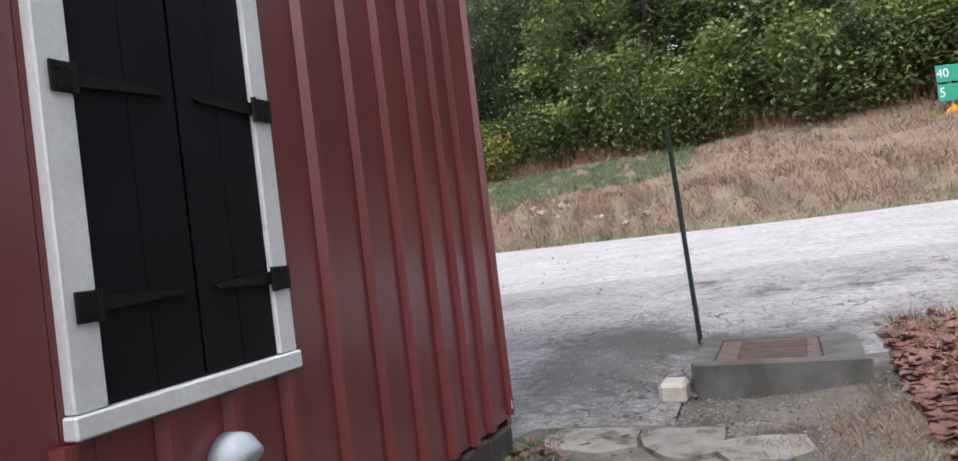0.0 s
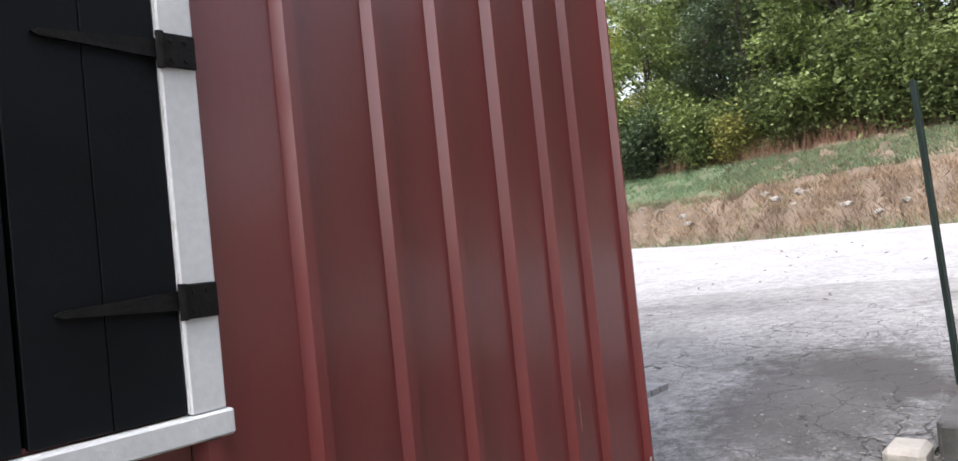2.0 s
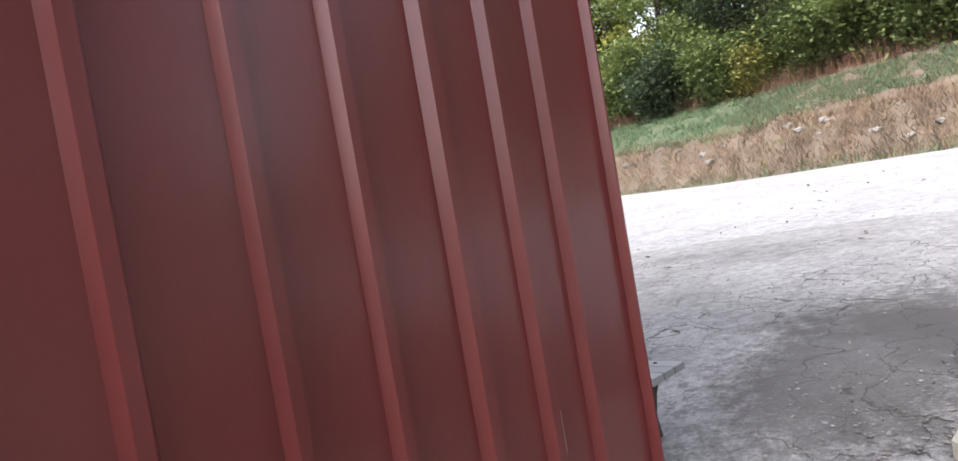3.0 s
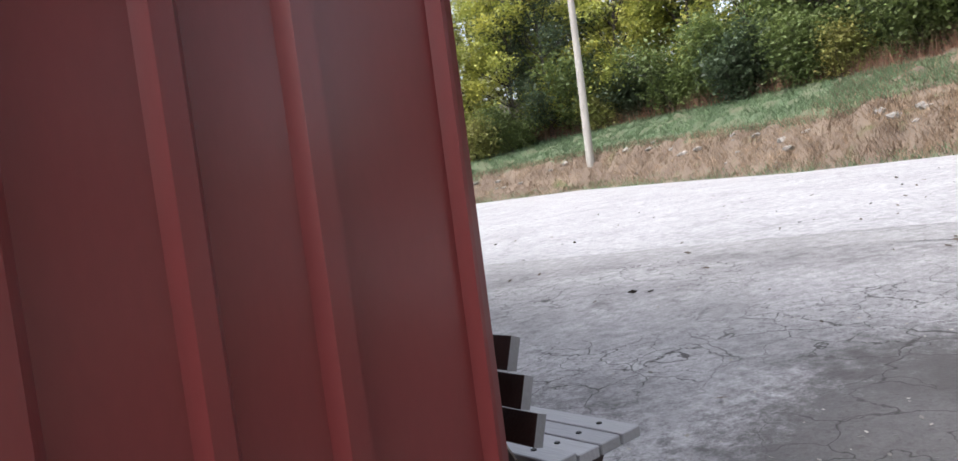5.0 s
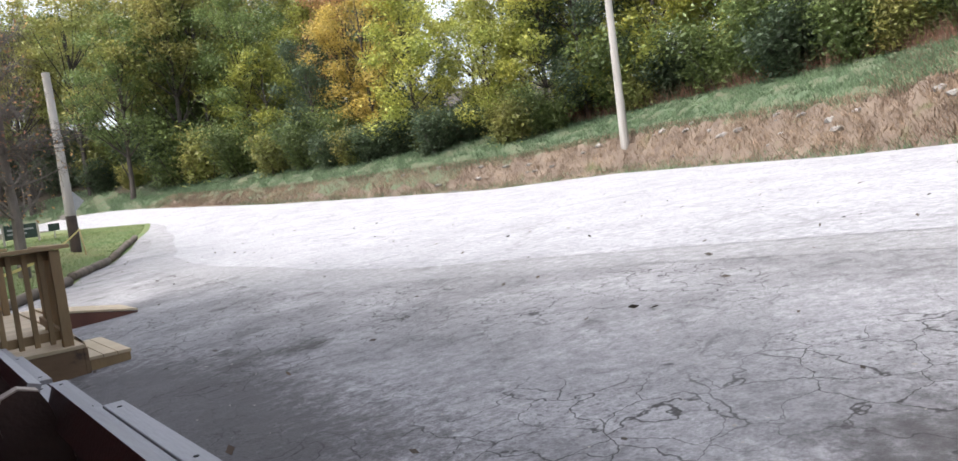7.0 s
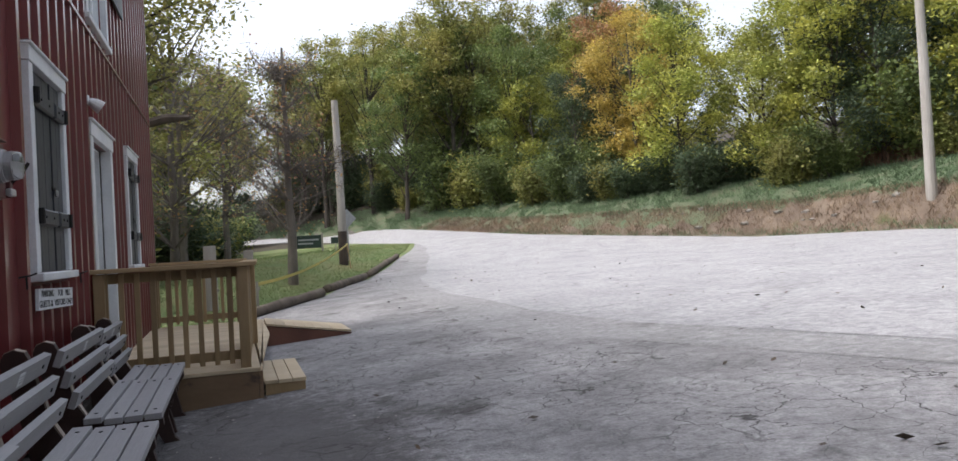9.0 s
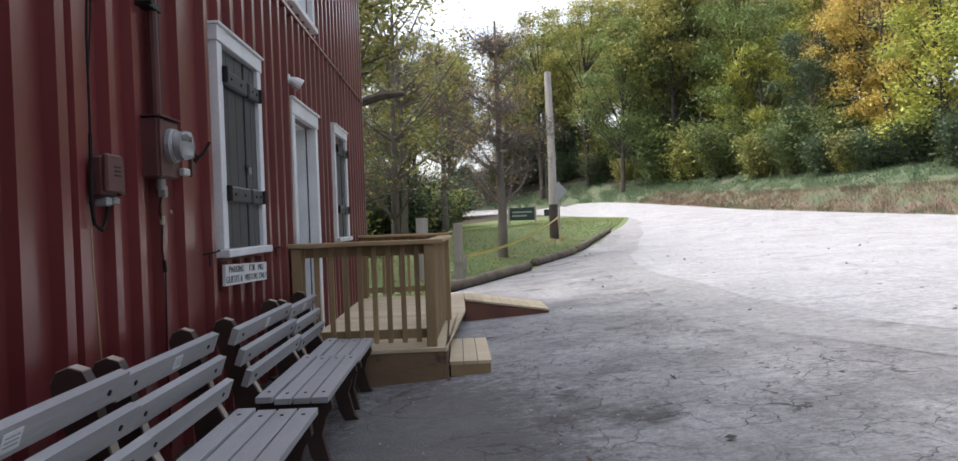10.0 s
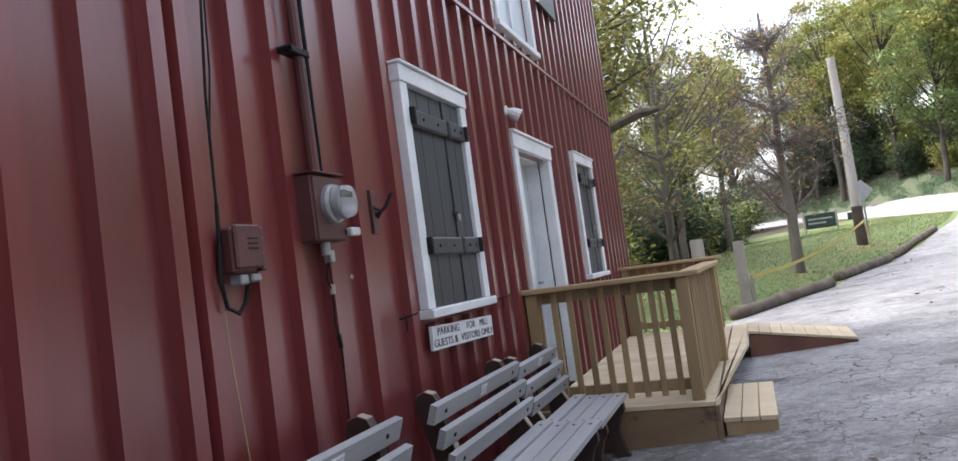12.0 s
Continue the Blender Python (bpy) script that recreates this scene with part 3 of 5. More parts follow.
win = thing("window_1", "closed black plank shutters in white trim with iron strap hinges", "window", kind="structure")
part("trim_left", box(-2.893, -2.795, -0.036, 0.02, 1.048, 2.62, 0.004), WHITE, win)
part("trim_right", box(-2.099, -2.012, -0.036, 0.02, 1.048, 2.62, 0.004), WHITE, win)
part("trim_top", box(-2.92, -2.0, -0.042, 0.02, 2.622, 2.72, 0.004), WHITE, win)
part("sill", box(-2.902, -1.998, -0.046, 0.02, 0.985, 1.046, 0.006), WHITE, win)
part("backing", box(-2.84, -2.09, 0.06, 0.08, 1.06, 2.62), BLACK, win)
for u0, u1, n in ((-2.794, -2.438, 2), (-2.428, -2.1, 2)):
    leaf = part("shutter", box(u0, u1, 0.0, 0.02, 1.05, 2.615), BLACK, win, "black shutter leaf")
    for k in range(n):
        a = u0 + (u1 - u0) * k / n
        b = u0 + (u1 - u0) * (k + 1) / n
        part("plank", box(a + 0.0008, b - 0.0008, -0.02, 0.0, 1.05 + rng.uniform(0, 0.003), 2.61, 0.002), BLACK, leaf)
for z in (1.885, 1.305):
    for u, tip, hinge in ((-2.865, -2.5, -2.795), (-2.014, -2.352, -2.099)):
        h = part("strap_hinge", box(min(u, hinge), max(u, hinge), -0.046, -0.037, z - 0.04, z + 0.04, 0.003), IRON, win, "black iron strap hinge")
        bm = bmesh.new()
        strap(bm, hinge, tip, z + 0.004, -0.021, 0.022, 0.007)
        part("strap", bm, IRON, h)
        part("pin", tube([(hinge, -0.042, z - 0.042), (hinge, -0.042, z + 0.042)], 0.010, 8), IRON, h)
        for dx, dz in ((0.3, 0.5), (0.7, 0.5), (0.3, -0.5), (0.7, -0.5)):
            uu = u + (hinge - u) * dx
            part("screw", tube([(uu, -0.046, z + dz * 0.045), (uu, -0.050, z + dz * 0.045)], 0.006, 6), IRON, h)



def front_window(number, y0, y1, z0, z1, ajar):
    w = thing(f"window_{number}", "white-framed window with faded dark plank shutters", "window", kind="structure")
    part("trim_near", box(-0.05, 0.058, y0, y0 + 0.10, z0 + 0.055, z1 - 0.1, 0.004), WHITE, w)
    part("trim_far", box(-0.05, 0.058, y1 - 0.10, y1, z0 + 0.055, z1 - 0.1, 0.004), WHITE, w)
    part("trim_top", box(-0.05, 0.066, y0 - 0.01, y1 + 0.01, z1 - 0.098, z1, 0.004), WHITE, w)
    part("drip_cap", box(-0.05, 0.085, y0 - 0.02, y1 + 0.02, z1 + 0.002, z1 + 0.02, 0.004), WHITE, w)
    part("sill", box(-0.05, 0.095, y0 - 0.02, y1 + 0.02, z0, z0 + 0.052, 0.006), WHITE, w)
    a, b = y0 + 0.102, y1 - 0.102
    split = a + (b - a) * 0.66
    for p0, p1, n, out in ((a, split - 0.004, 3, 0.0), (split + 0.004, b, 2, ajar)):
        leaf = part("shutter", box(-0.012 + out, 0.004 + out, p0, p1, z0 + 0.056, z1 - 0.102), GREY_SHUTTER, w, "faded dark shutter leaf")
        for k in range(n):
            q0, q1 = p0 + (p1 - p0) * k / n, p0 + (p1 - p0) * (k + 1) / n
            part("plank", box(0.004 + out, 0.024 + out, q0 + 0.002, q1 - 0.002, z0 + 0.058, z1 - 0.104 - rng.uniform(0, 0.004), 0.003), GREY_SHUTTER, leaf)
        for zc in (z0 + 0.28 * (z1 - z0), z0 + 0.80 * (z1 - z0)):
            rail = part("ledge", box(0.025 + out, 0.062 + out, p0 + 0.004, p1 - 0.004, zc - 0.055, zc + 0.055, 0.012), GREY_SHUTTER, leaf, "thick worn shutter ledge")
            side_y = p0 if p0 == a else p1
            part("hinge_pin", tube([(0.07, side_y, zc - 0.05), (0.07, side_y, zc + 0.05)], 0.022, 8), IRON, rail)
            for k in range(2):
                yy = p0 + (p1 - p0) * (0.3 + 0.4 * k)
                part("bolt", tube([(0.062 + out, yy, zc), (0.068 + out, yy, zc)], 0.009, 6), IRON, rail)
    latch = part("latch", box(0.026, 0.036, split - 0.03, split + 0.05, z0 + 0.62, z0 + 0.645, 0.003), IRON, w, "small iron latch with padlock")
    part("padlock", box(0.036, 0.058, split - 0.005, split + 0.035, z0 + 0.575, z0 + 0.625, 0.008), METALGREY, latch)
    return w


front_window(2, 5.32, 6.38, 1.215, 2.70, 0.008)
front_window(3, 9.845, 10.91, 1.205, 2.67, 0.006)

# upper window with one leaf standing open
up = thing("window_4", "upper white-framed window with a pale blind and open shutter", "window", kind="structure")
part("trim_near", box(-0.05, 0.06, 7.53, 7.63, 3.588, 5.3, 0.004), WHITE, up)
part("trim_far", box(-0.05, 0.06, 8.71, 8.81, 3.588, 5.3, 0.004), WHITE, up)
part("sill", box(-0.05, 0.085, 7.50, 8.84, 3.53, 3.585, 0.006), WHITE, up)
part("trim_top", box(-0.05, 0.06, 7.53, 8.81, 5.305, 5.42, 0.004), WHITE, up)
part("pane", box(-0.02, -0.012, 7.632, 8.708, 3.59, 5.3), PANE, up, "pale blue-grey window panel")
part("mullion", box(-0.012, 0.012, 8.15, 8.19, 3.59, 5.3), WHITE, up)
part("rail", box(-0.012, 0.012, 7.635, 8.705, 4.46, 4.5), WHITE, up)
op = part("open_shutter", box(0.065, 0.09, 9.08, 9.83, 4.2, 5.5, 0.004), GREY_SHUTTER, up, "open shutter leaf folded on the wall")
part("shutter_edge", box(0.064, 0.094, 8.98, 9.07, 4.2, 5.5, 0.004), WHITE, op)

# ---- door in its deep white frame ----
door = thing("door_1", "pale blue-grey door set deep in a white frame", "door", at=(-0.012, -0.08, -0.035), kind="structure")
part("casing_near", box(-0.05, 0.06, 7.60, 7.72, 0.30, 2.5, 0.005), WHITE, door)
part("casing_far", box(-0.05, 0.06, 8.74, 8.86, 0.30, 2.5, 0.005), WHITE, door)
part("casing_head", box(-0.05, 0.068, 7.58, 8.88, 2.502, 2.63, 0.005), WHITE, door)
part("drip_cap", box(-0.05, 0.09, 7.56, 8.90, 2.633, 2.655, 0.004), WHITE, door)
part("jamb_near", box(-0.26, -0.052, 7.715, 7.735, 0.28, 2.5), WHITE, door)
part("jamb_far", box(-0.26, -0.052, 8.725, 8.745, 0.28, 2.5), WHITE, door)
part("jamb_head", box(-0.26, -0.052, 7.737, 8.723, 2.478, 2.498), WHITE, door)
panel = part("door_panel", box(-0.22, -0.18, 7.737, 8.723, 0.30, 2.476, 0.003), PANE, door, "smooth pale blue door leaf")
part("door_handle", tube([(-0.18, 8.62, 1.3), (-0.13, 8.62, 1.3), (-0.13, 8.52, 1.3)], 0.011, 8), METALGREY, panel)

# ---- sign on the wall ----
sign = thing("parking_sign", "white painted board with hand-lettered black parking notice", "sign", at=(0.0, 0.0, 0.0))
part("board", prism([(5.315, 1.035), (6.335, 1.004), (6.345, 1.138), (5.325, 1.171)], "x", 0.036, 0.056), WHITE, sign)
turn = Matrix(((0, 0, 1, 0.057), (1, 0, 0, 5.83), (0, 1, 0, 0), (0, 0, 0, 1)))
tilt = Matrix.Translation((0, 5.83, 1.087)) @ Matrix.Rotation(-0.032, 4, "X") @ Matrix.Translation((0, -5.83, -1.067))
for word, along, z in (("PARKING", -0.27, 1.099), ("FOR", 0.1, 1.099), ("MILL", 0.34, 1.099),
                       ("GUESTS", -0.36, 1.034), ("&", -0.165, 1.034), ("VISITORS", 0.08, 1.034), ("ONLY!", 0.4, 1.034)):
    writing(word, 0.063, tilt @ Matrix.Translation((0, along, z)) @ turn @ Matrix.Scale(1.3, 4, (1, 0, 0)), INK, sign)

# ---- electric meter, phone box, conduit, wires ----
meter = thing("electric_meter", "electric meter on a dark red painted box", "meter")
part("back_box", box(0.036, 0.128, 4.135, 4.375, 1.655, 1.945, 0.008), BOXRED, meter)
part("box_lid", box(0.129, 0.138, 4.14, 4.37, 1.66, 1.935, 0.004), BOXRED, meter)
part("drip_lip", box(0.03, 0.15, 4.125, 4.385, 1.946, 1.954, 0.002), BOXRED, meter)
ring = part("ring", tube([(0.138, 4.265, 1.815), (0.158, 4.265, 1.815)], 0.086, 24), METALGREY, meter, "grey metal ring")
part("seal_band", tube([(0.158, 4.265, 1.815), (0.172, 4.265, 1.815)], 0.08, 24), METALPALE, ring)
smooth(part("dome", tube([(0.172, 4.265, 1.815), (0.215, 4.265, 1.815), (0.236, 4.265, 1.815), (0.242, 4.265, 1.815)], [0.074, 0.072, 0.066, 0.05], 24), GLASS, ring, "glass meter dome"))
part("dial", tube([(0.173, 4.265, 1.815), (0.205, 4.265, 1.815)], 0.06, 20), METALPALE, ring, "pale meter dial")
part("display", box(0.2055, 0.208, 4.235, 4.295, 1.83, 1.855), INK, ring)
part("name_plate", box(0.2055, 0.208, 4.23, 4.30, 1.775, 1.80), WHITE, ring)
part("seal_tab", box(0.139, 0.17, 4.355, 4.44, 1.675, 1.712, 0.006), METALPALE, meter, "grey seal tab")
part("hub_nipple", tube([(0.085, 4.26, 1.654), (0.085, 4.26, 1.60)], 0.022, 10), METALGREY, meter)
part("ground_clamp", box(0.06, 0.10, 4.275, 4.31, 1.565, 1.62, 0.005), METALGREY, meter)
conduit = thing("service_conduit", "dark red painted conduits rising up the wall", "conduit")
part("pipe", tube([(0.085, 4.245, 1.956), (0.085, 4.225, 2.75), (0.075, 4.19, 7.2)], 0.026, 10), BOXRED, conduit)
part("pipe", tube([(0.075, 4.31, 1.956), (0.075, 4.305, 2.75), (0.07, 4.29, 7.2)], 0.014, 8), IRON, conduit)
for zc in (2.47, 4.1, 5.7):
    cl = part("clamp", box(0.05, 0.118, 4.12, 4.275, zc, zc + 0.03, 0.004), IRON, conduit)
    part("clamp_bolt", tube([(0.06, 4.125, zc + 0.015), (0.13, 4.125, zc + 0.015)], 0.012, 6), IRON, cl)
wire = thing("ground_wire", "dark wire hanging down under the meter", "wire")
part("strand", tube([(0.08, 4.28, 1.57), (0.066, 4.27, 1.50), (0.07, 4.30, 1.44), (0.062, 4.30, 1.30), (0.066, 4.325, 1.2), (0.06, 4.32, 0.8), (0.06, 4.32, 0.3)], 0.004, 6), IRON, wire)
part("splice", tube([(0.07, 4.30, 1.47), (0.066, 4.305, 1.43)], 0.012, 6), BENCH_EDGE, wire)
part("splice", tube([(0.064, 4.315, 1.25), (0.066, 4.322, 1.19)], 0.011, 6), IRON, wire)
phone = thing("phone_box", "small brown-red telephone junction box with loose cable", "junction box")
part("body", box(0.036, 0.095, 3.63, 3.765, 1.545, 1.715, 0.01), BOXRED, phone)
part("cover", box(0.096, 0.118, 3.625, 3.77, 1.56, 1.722, 0.008), BOXRED, phone)
part("side_cover", box(0.04, 0.112, 3.766, 3.80, 1.55, 1.715, 0.006), BOXRED, phone)
for k in range(3):
    part("louvre", box(0.118, 0.121, 3.69, 3.745, 1.63 + 0.018 * k, 1.636 + 0.018 * k), IRON, phone)
part("skirt", box(0.045, 0.10, 3.655, 3.70, 1.505, 1.543, 0.006), METALGREY, phone)
part("skirt", box(0.045, 0.10, 3.72, 3.775, 1.512, 1.543, 0.006), METALGREY, phone)
part("cable_loop", tube([(0.06, 3.615, 1.80), (0.065, 3.60, 1.66), (0.07, 3.58, 1.52), (0.07, 3.60, 1.43), (0.075, 3.65, 1.405), (0.07, 3.70, 1.44), (0.065, 3.735, 1.51)], 0.008, 6), IRON, phone)
part("feed_cable", tube([(0.06, 3.615, 1.80), (0.052, 3.635, 2.2), (0.054, 3.67, 2.6), (0.052, 3.66, 3.0), (0.052, 3.68, 5.6)], 0.0055, 6), IRON, phone)
part("second_cable", tube([(0.056, 3.628, 2.05), (0.056, 3.668, 2.3), (0.056, 3.685, 2.6), (0.056, 3.69, 5.6)], 0.004, 6), IRON, phone)
part("thin_wire", tube([(0.055, 3.60, 1.42), (0.052, 3.61, 1.25), (0.056, 3.62, 1.1), (0.05, 3.66, 0.8), (0.05, 3.68, 0.35)], 0.003, 5), LUMBER, phone)
bracket = thing("wall_bracket", "small rusty iron bracket with a hook", "bracket")
part("plate", box(0.034, 0.056, 4.79, 4.845, 1.70, 1.925, 0.003), BOXRED, bracket)
part("hook", tube([(0.05, 4.82, 1.79), (0.10, 4.85, 1.83), (0.13, 4.88, 1.90)], 0.010, 6), IRON, bracket)
part("staple", tube([(0.05, 4.81, 1.84), (0.085, 4.83, 1.81), (0.05, 4.85, 1.78)], 0.007, 6), IRON, bracket)
for yy, zz in ((4.985, 1.25), (6.60, 1.23)):
    hk = thing("shutter_hook", "small black iron shutter hook", "hook", group="shutter hooks")
    part("stem", tube([(0.03, yy, zz), (0.09, yy + 0.02, zz + 0.01), (0.11, yy + 0.06, zz + 0.02)], 0.006, 6), IRON, hk)
    part("drop", tube([(0.07, yy, zz), (0.075, yy - 0.01, zz - 0.07)], 0.006, 6), IRON, hk)
lamp = thing("flood_lamp", "small white outdoor lamp above the door", "lamp")
part("base", tube([(-0.002, 7.42, 2.76), (0.06, 7.42, 2.76)], 0.045, 12), WHITE, lamp)
part("head", tube([(0.06, 7.42, 2.76), (0.10, 7.44, 2.735), (0.15, 7.46, 2.70)], [0.025, 0.05, 0.062], 12), WHITE, lamp)
for yy, zz in ((3.46, 1.37), (4.6, 1.5)):
    nl = thing("chipped_knot", "small chip of bare wood on the red wall", "chip", group="paint chips")
    part("chip", tube([(-0.002, yy, zz), (0.006, yy, zz + 0.004)], [0.016, 0.008], 6), PALESTONE, nl)
for u, z0, ln in ((-1.405, 1.415, 0.05), (-0.545, 0.62, 0.13), (-0.56, 0.66, 0.03), (-2.335, 0.90, 0.06), (-1.73, 1.67, 0.025), (-1.725, 1.37, 0.02), (-0.03, 0.33, 0.05), (-0.325, 0.46, 0.03)):
    nl = thing("paint_chip", "pale chip of bare wood on a batten", "chip", group="paint chips")
    part("chip", box(u - 0.006, u + 0.006, -0.0335, -0.0302, z0, z0 + ln), PALESTONE, nl)
vent = thing("vent_hood", "pale plastic vent hood below the shuttered window", "vent")
smooth(part("hood", tube([(-2.37, 0.0, 0.775), (-2.37, -0.05, 0.775), (-2.37, -0.07, 0.76), (-2.37, -0.075, 0.755)], [0.085, 0.083, 0.072, 0.05], 24), PLASTIC, vent))


# ---- benches along the wall ----
def bench_outline():
    """Side shape of a bench frame, seen along it: u is out from the wall, v is up."""
    return [(0.0, 0.86), (0.02, 0.90), (0.06, 0.915), (0.105, 0.90), (0.125, 0.86), (0.165, 0.70), (0.20, 0.56), (0.25, 0.47), (0.33, 0.435), (0.62, 0.445),
            (0.66, 0.42), (0.665, 0.37), (0.63, 0.32), (0.60, 0.22), (0.64, 0.06), (0.70, 0.0), (0.58, 0.0), (0.53, 0.10), (0.50, 0.24), (0.44, 0.31), (0.34, 0.31),
            (0.27, 0.26), (0.21, 0.12), (0.17, 0.0), (0.05, 0.0), (0.09, 0.12), (0.12, 0.30), (0.10, 0.48), (0.05, 0.68), (0.01, 0.80)]


def make_bench(length, at, label):
    b = thing("park_bench", label, "bench", at=at, group="benches along the mill")
    line = bench_outline()
    for y0 in (0.15, length - 0.16):
        f = part("side_frame", prism(line, "y", y0, y0 + 0.06), BENCH, b, "dark brown moulded side frame")
        rim = [(u + 0.002, v) for u, v in line[5:9]]
        bm = bmesh.new()
        for (u0, v0), (u1, v1) in zip(rim, rim[1:]):
            prism([(u0, v0), (u1, v1), (u1 + 0.004, v1 + 0.006), (u0 + 0.006, v0 + 0.002)], "y", y0 + 0.004, y0 + 0.056, bm)
        part("worn_edge", bm, BENCH_EDGE, f, "scuffed pale edge")
        cap = line[0:4]
        bm = bmesh.new()
        for (u0, v0), (u1, v1) in zip(cap, cap[1:]):
            prism([(u0, v0), (u1, v1), (u1, v1 + 0.004), (u0, v0 + 0.004)], "y", y0 + 0.003, y0 + 0.057, bm)
        part("worn_cap", bm, BENCH_EDGE, f, "scuffed pale edge")
    lean = math.atan2(0.105, 0.30)
    for k in range(3):
        v = 0.835 - 0.118 * k
        u = 0.135 + (0.86 - v) * 0.27
        c, s = math.cos(lean), math.sin(lean)
        pts = [(u + dx * c + dz * s, v + dz * c - dx * s) for dx, dz in ((0, -0.047), (0.036, -0.047), (0.036, 0.047), (0, 0.047))]
        sl = part("back_slat", prism(pts, "y", 0.0, length), [SLAT, BENCH], b, "grey bench slat, back face coloured dark for shade")
        # back face takes the dark frame colour to stand for shade against the wall
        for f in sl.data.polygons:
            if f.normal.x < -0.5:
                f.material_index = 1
        for yy in (0.13, length - 0.13):
            part("bolt", tube([(u + 0.036 * c, yy, v - 0.036 * s), (u + 0.041 * c, yy, v - 0.041 * s)], 0.011, 6), IRON, sl)
        if k == 0:
            pl = [(u + dx * c + dz * s, v + dz * c - dx * s) for dx, dz in ((0.0365, -0.028), (0.039, -0.028), (0.039, 0.028), (0.0365, 0.028))]
            plate = part("plaque", prism(pl, "y", length * 0.47, length * 0.47 + 0.09), WHITE, sl, "small white plaque")
            for q in range(3):
                dz = 0.014 - 0.013 * q
                tx = [(u + dx * c + e * s, v + e * c - dx * s) for dx, e in ((0.0392, dz - 0.003), (0.0398, dz - 0.003), (0.0398, dz + 0.002), (0.0392, dz + 0.002))]
                part("text_bar", prism(tx, "y", length * 0.47 + 0.012, length * 0.47 + 0.078), METALGREY, sl)
    for k in range(4):
        u = 0.265 + 0.104 * k
        drop = 0.012 * (k == 0)
        sl = part("seat_slat", box(u, u + 0.094, 0.0, length, 0.437 + drop, 0.473 + drop, 0.003), SLAT, b, "grey bench slat")
        for yy in (0.13, length - 0.13):
            part("bolt", tube([(u + 0.047, yy, 0.473 + drop), (u + 0.047, yy, 0.476 + drop)], 0.011, 6), IRON, sl)
    return b


for y0, ln, x0, lab in ((0.33, 1.4, 0.24, "grey slatted park bench at the corner of the mill"), (1.8, 1.36, 0.19, "grey slatted park bench with a white plaque, against the mill"),
                        (3.24, 1.08, 0.13, "grey slatted park bench with a white plaque, against the mill"), (4.72, 1.36, 0.11, "grey slatted park bench under the parking sign"),
                        (6.105, 1.0, 0.10, "grey slatted park bench beside the wooden deck")):
    make_bench(ln, (x0, y0, ground_z(0.4, y0 + 0.5) - (0.07 if y0 < 1 else 0.02)), lab)

# ---- wooden deck at the door ----
DZ = 0.285
deck = thing("deck", "new pale wooden deck with railings at the mill door", "deck")
y = 7.13
while y < 12.0:
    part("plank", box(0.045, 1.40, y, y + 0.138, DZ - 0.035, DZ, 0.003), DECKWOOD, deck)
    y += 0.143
part("rim_near", box(0.045, 1.38, 7.14, 7.18, -0.1, DZ - 0.037), SHADED_RIMWOOD, deck)
part("rim_front", box(1.382, 1.42, 7.14, 12.12, -0.1, DZ - 0.037, 0.003), SHADED_RIMWOOD, deck)
part("rim_far", box(0.045, 1.38, 12.07, 12.11, -0.1, DZ - 0.037), SHADED_RIMWOOD, deck)
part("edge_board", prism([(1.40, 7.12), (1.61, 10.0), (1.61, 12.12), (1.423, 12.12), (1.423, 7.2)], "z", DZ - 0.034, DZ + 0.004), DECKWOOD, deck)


def railing(name, label, p, q, gap, posts):
    """A rail between two plan points: posts, balusters, top and bottom rails and a flat cap."""
    r = thing(name, label, "railing", at=(p[0], p[1], DZ), turn=math.degrees(math.atan2(q[1] - p[1], q[0] - p[0])), group="deck railings")
    n = math.hypot(q[0] - p[0], q[1] - p[1])
    for u in posts:
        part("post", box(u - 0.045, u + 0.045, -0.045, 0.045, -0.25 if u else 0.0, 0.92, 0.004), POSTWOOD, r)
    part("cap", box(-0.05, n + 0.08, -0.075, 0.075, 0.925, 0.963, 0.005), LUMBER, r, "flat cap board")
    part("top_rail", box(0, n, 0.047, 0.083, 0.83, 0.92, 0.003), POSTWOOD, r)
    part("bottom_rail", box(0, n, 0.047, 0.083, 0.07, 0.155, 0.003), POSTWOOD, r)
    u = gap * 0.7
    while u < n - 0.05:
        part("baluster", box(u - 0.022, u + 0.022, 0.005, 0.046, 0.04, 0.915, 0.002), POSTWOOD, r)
        u += gap
    return r


railing("deck_railing", "new wooden deck railing with square balusters", (0.05, 7.24), (1.33, 7.24), 0.128, (0.05, 1.23))
railing("deck_railing", "new wooden deck railing with square balusters", (1.33, 7.36), (1.40, 9.15), 0.10, (1.7,))
railing("deck_railing", "new wooden deck railing with square balusters", (0.05, 12.0), (1.33, 12.0), 0.128, (0.05, 1.23))
step = thing("deck_step", "low pale wooden step beside the deck", "step")
for k in range(3):
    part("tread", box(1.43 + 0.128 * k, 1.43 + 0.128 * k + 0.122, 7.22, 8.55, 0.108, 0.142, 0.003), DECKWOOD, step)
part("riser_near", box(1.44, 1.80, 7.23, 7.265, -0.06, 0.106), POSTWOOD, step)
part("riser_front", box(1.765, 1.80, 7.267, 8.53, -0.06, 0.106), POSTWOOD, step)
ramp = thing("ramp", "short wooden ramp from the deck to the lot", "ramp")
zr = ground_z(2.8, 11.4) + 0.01
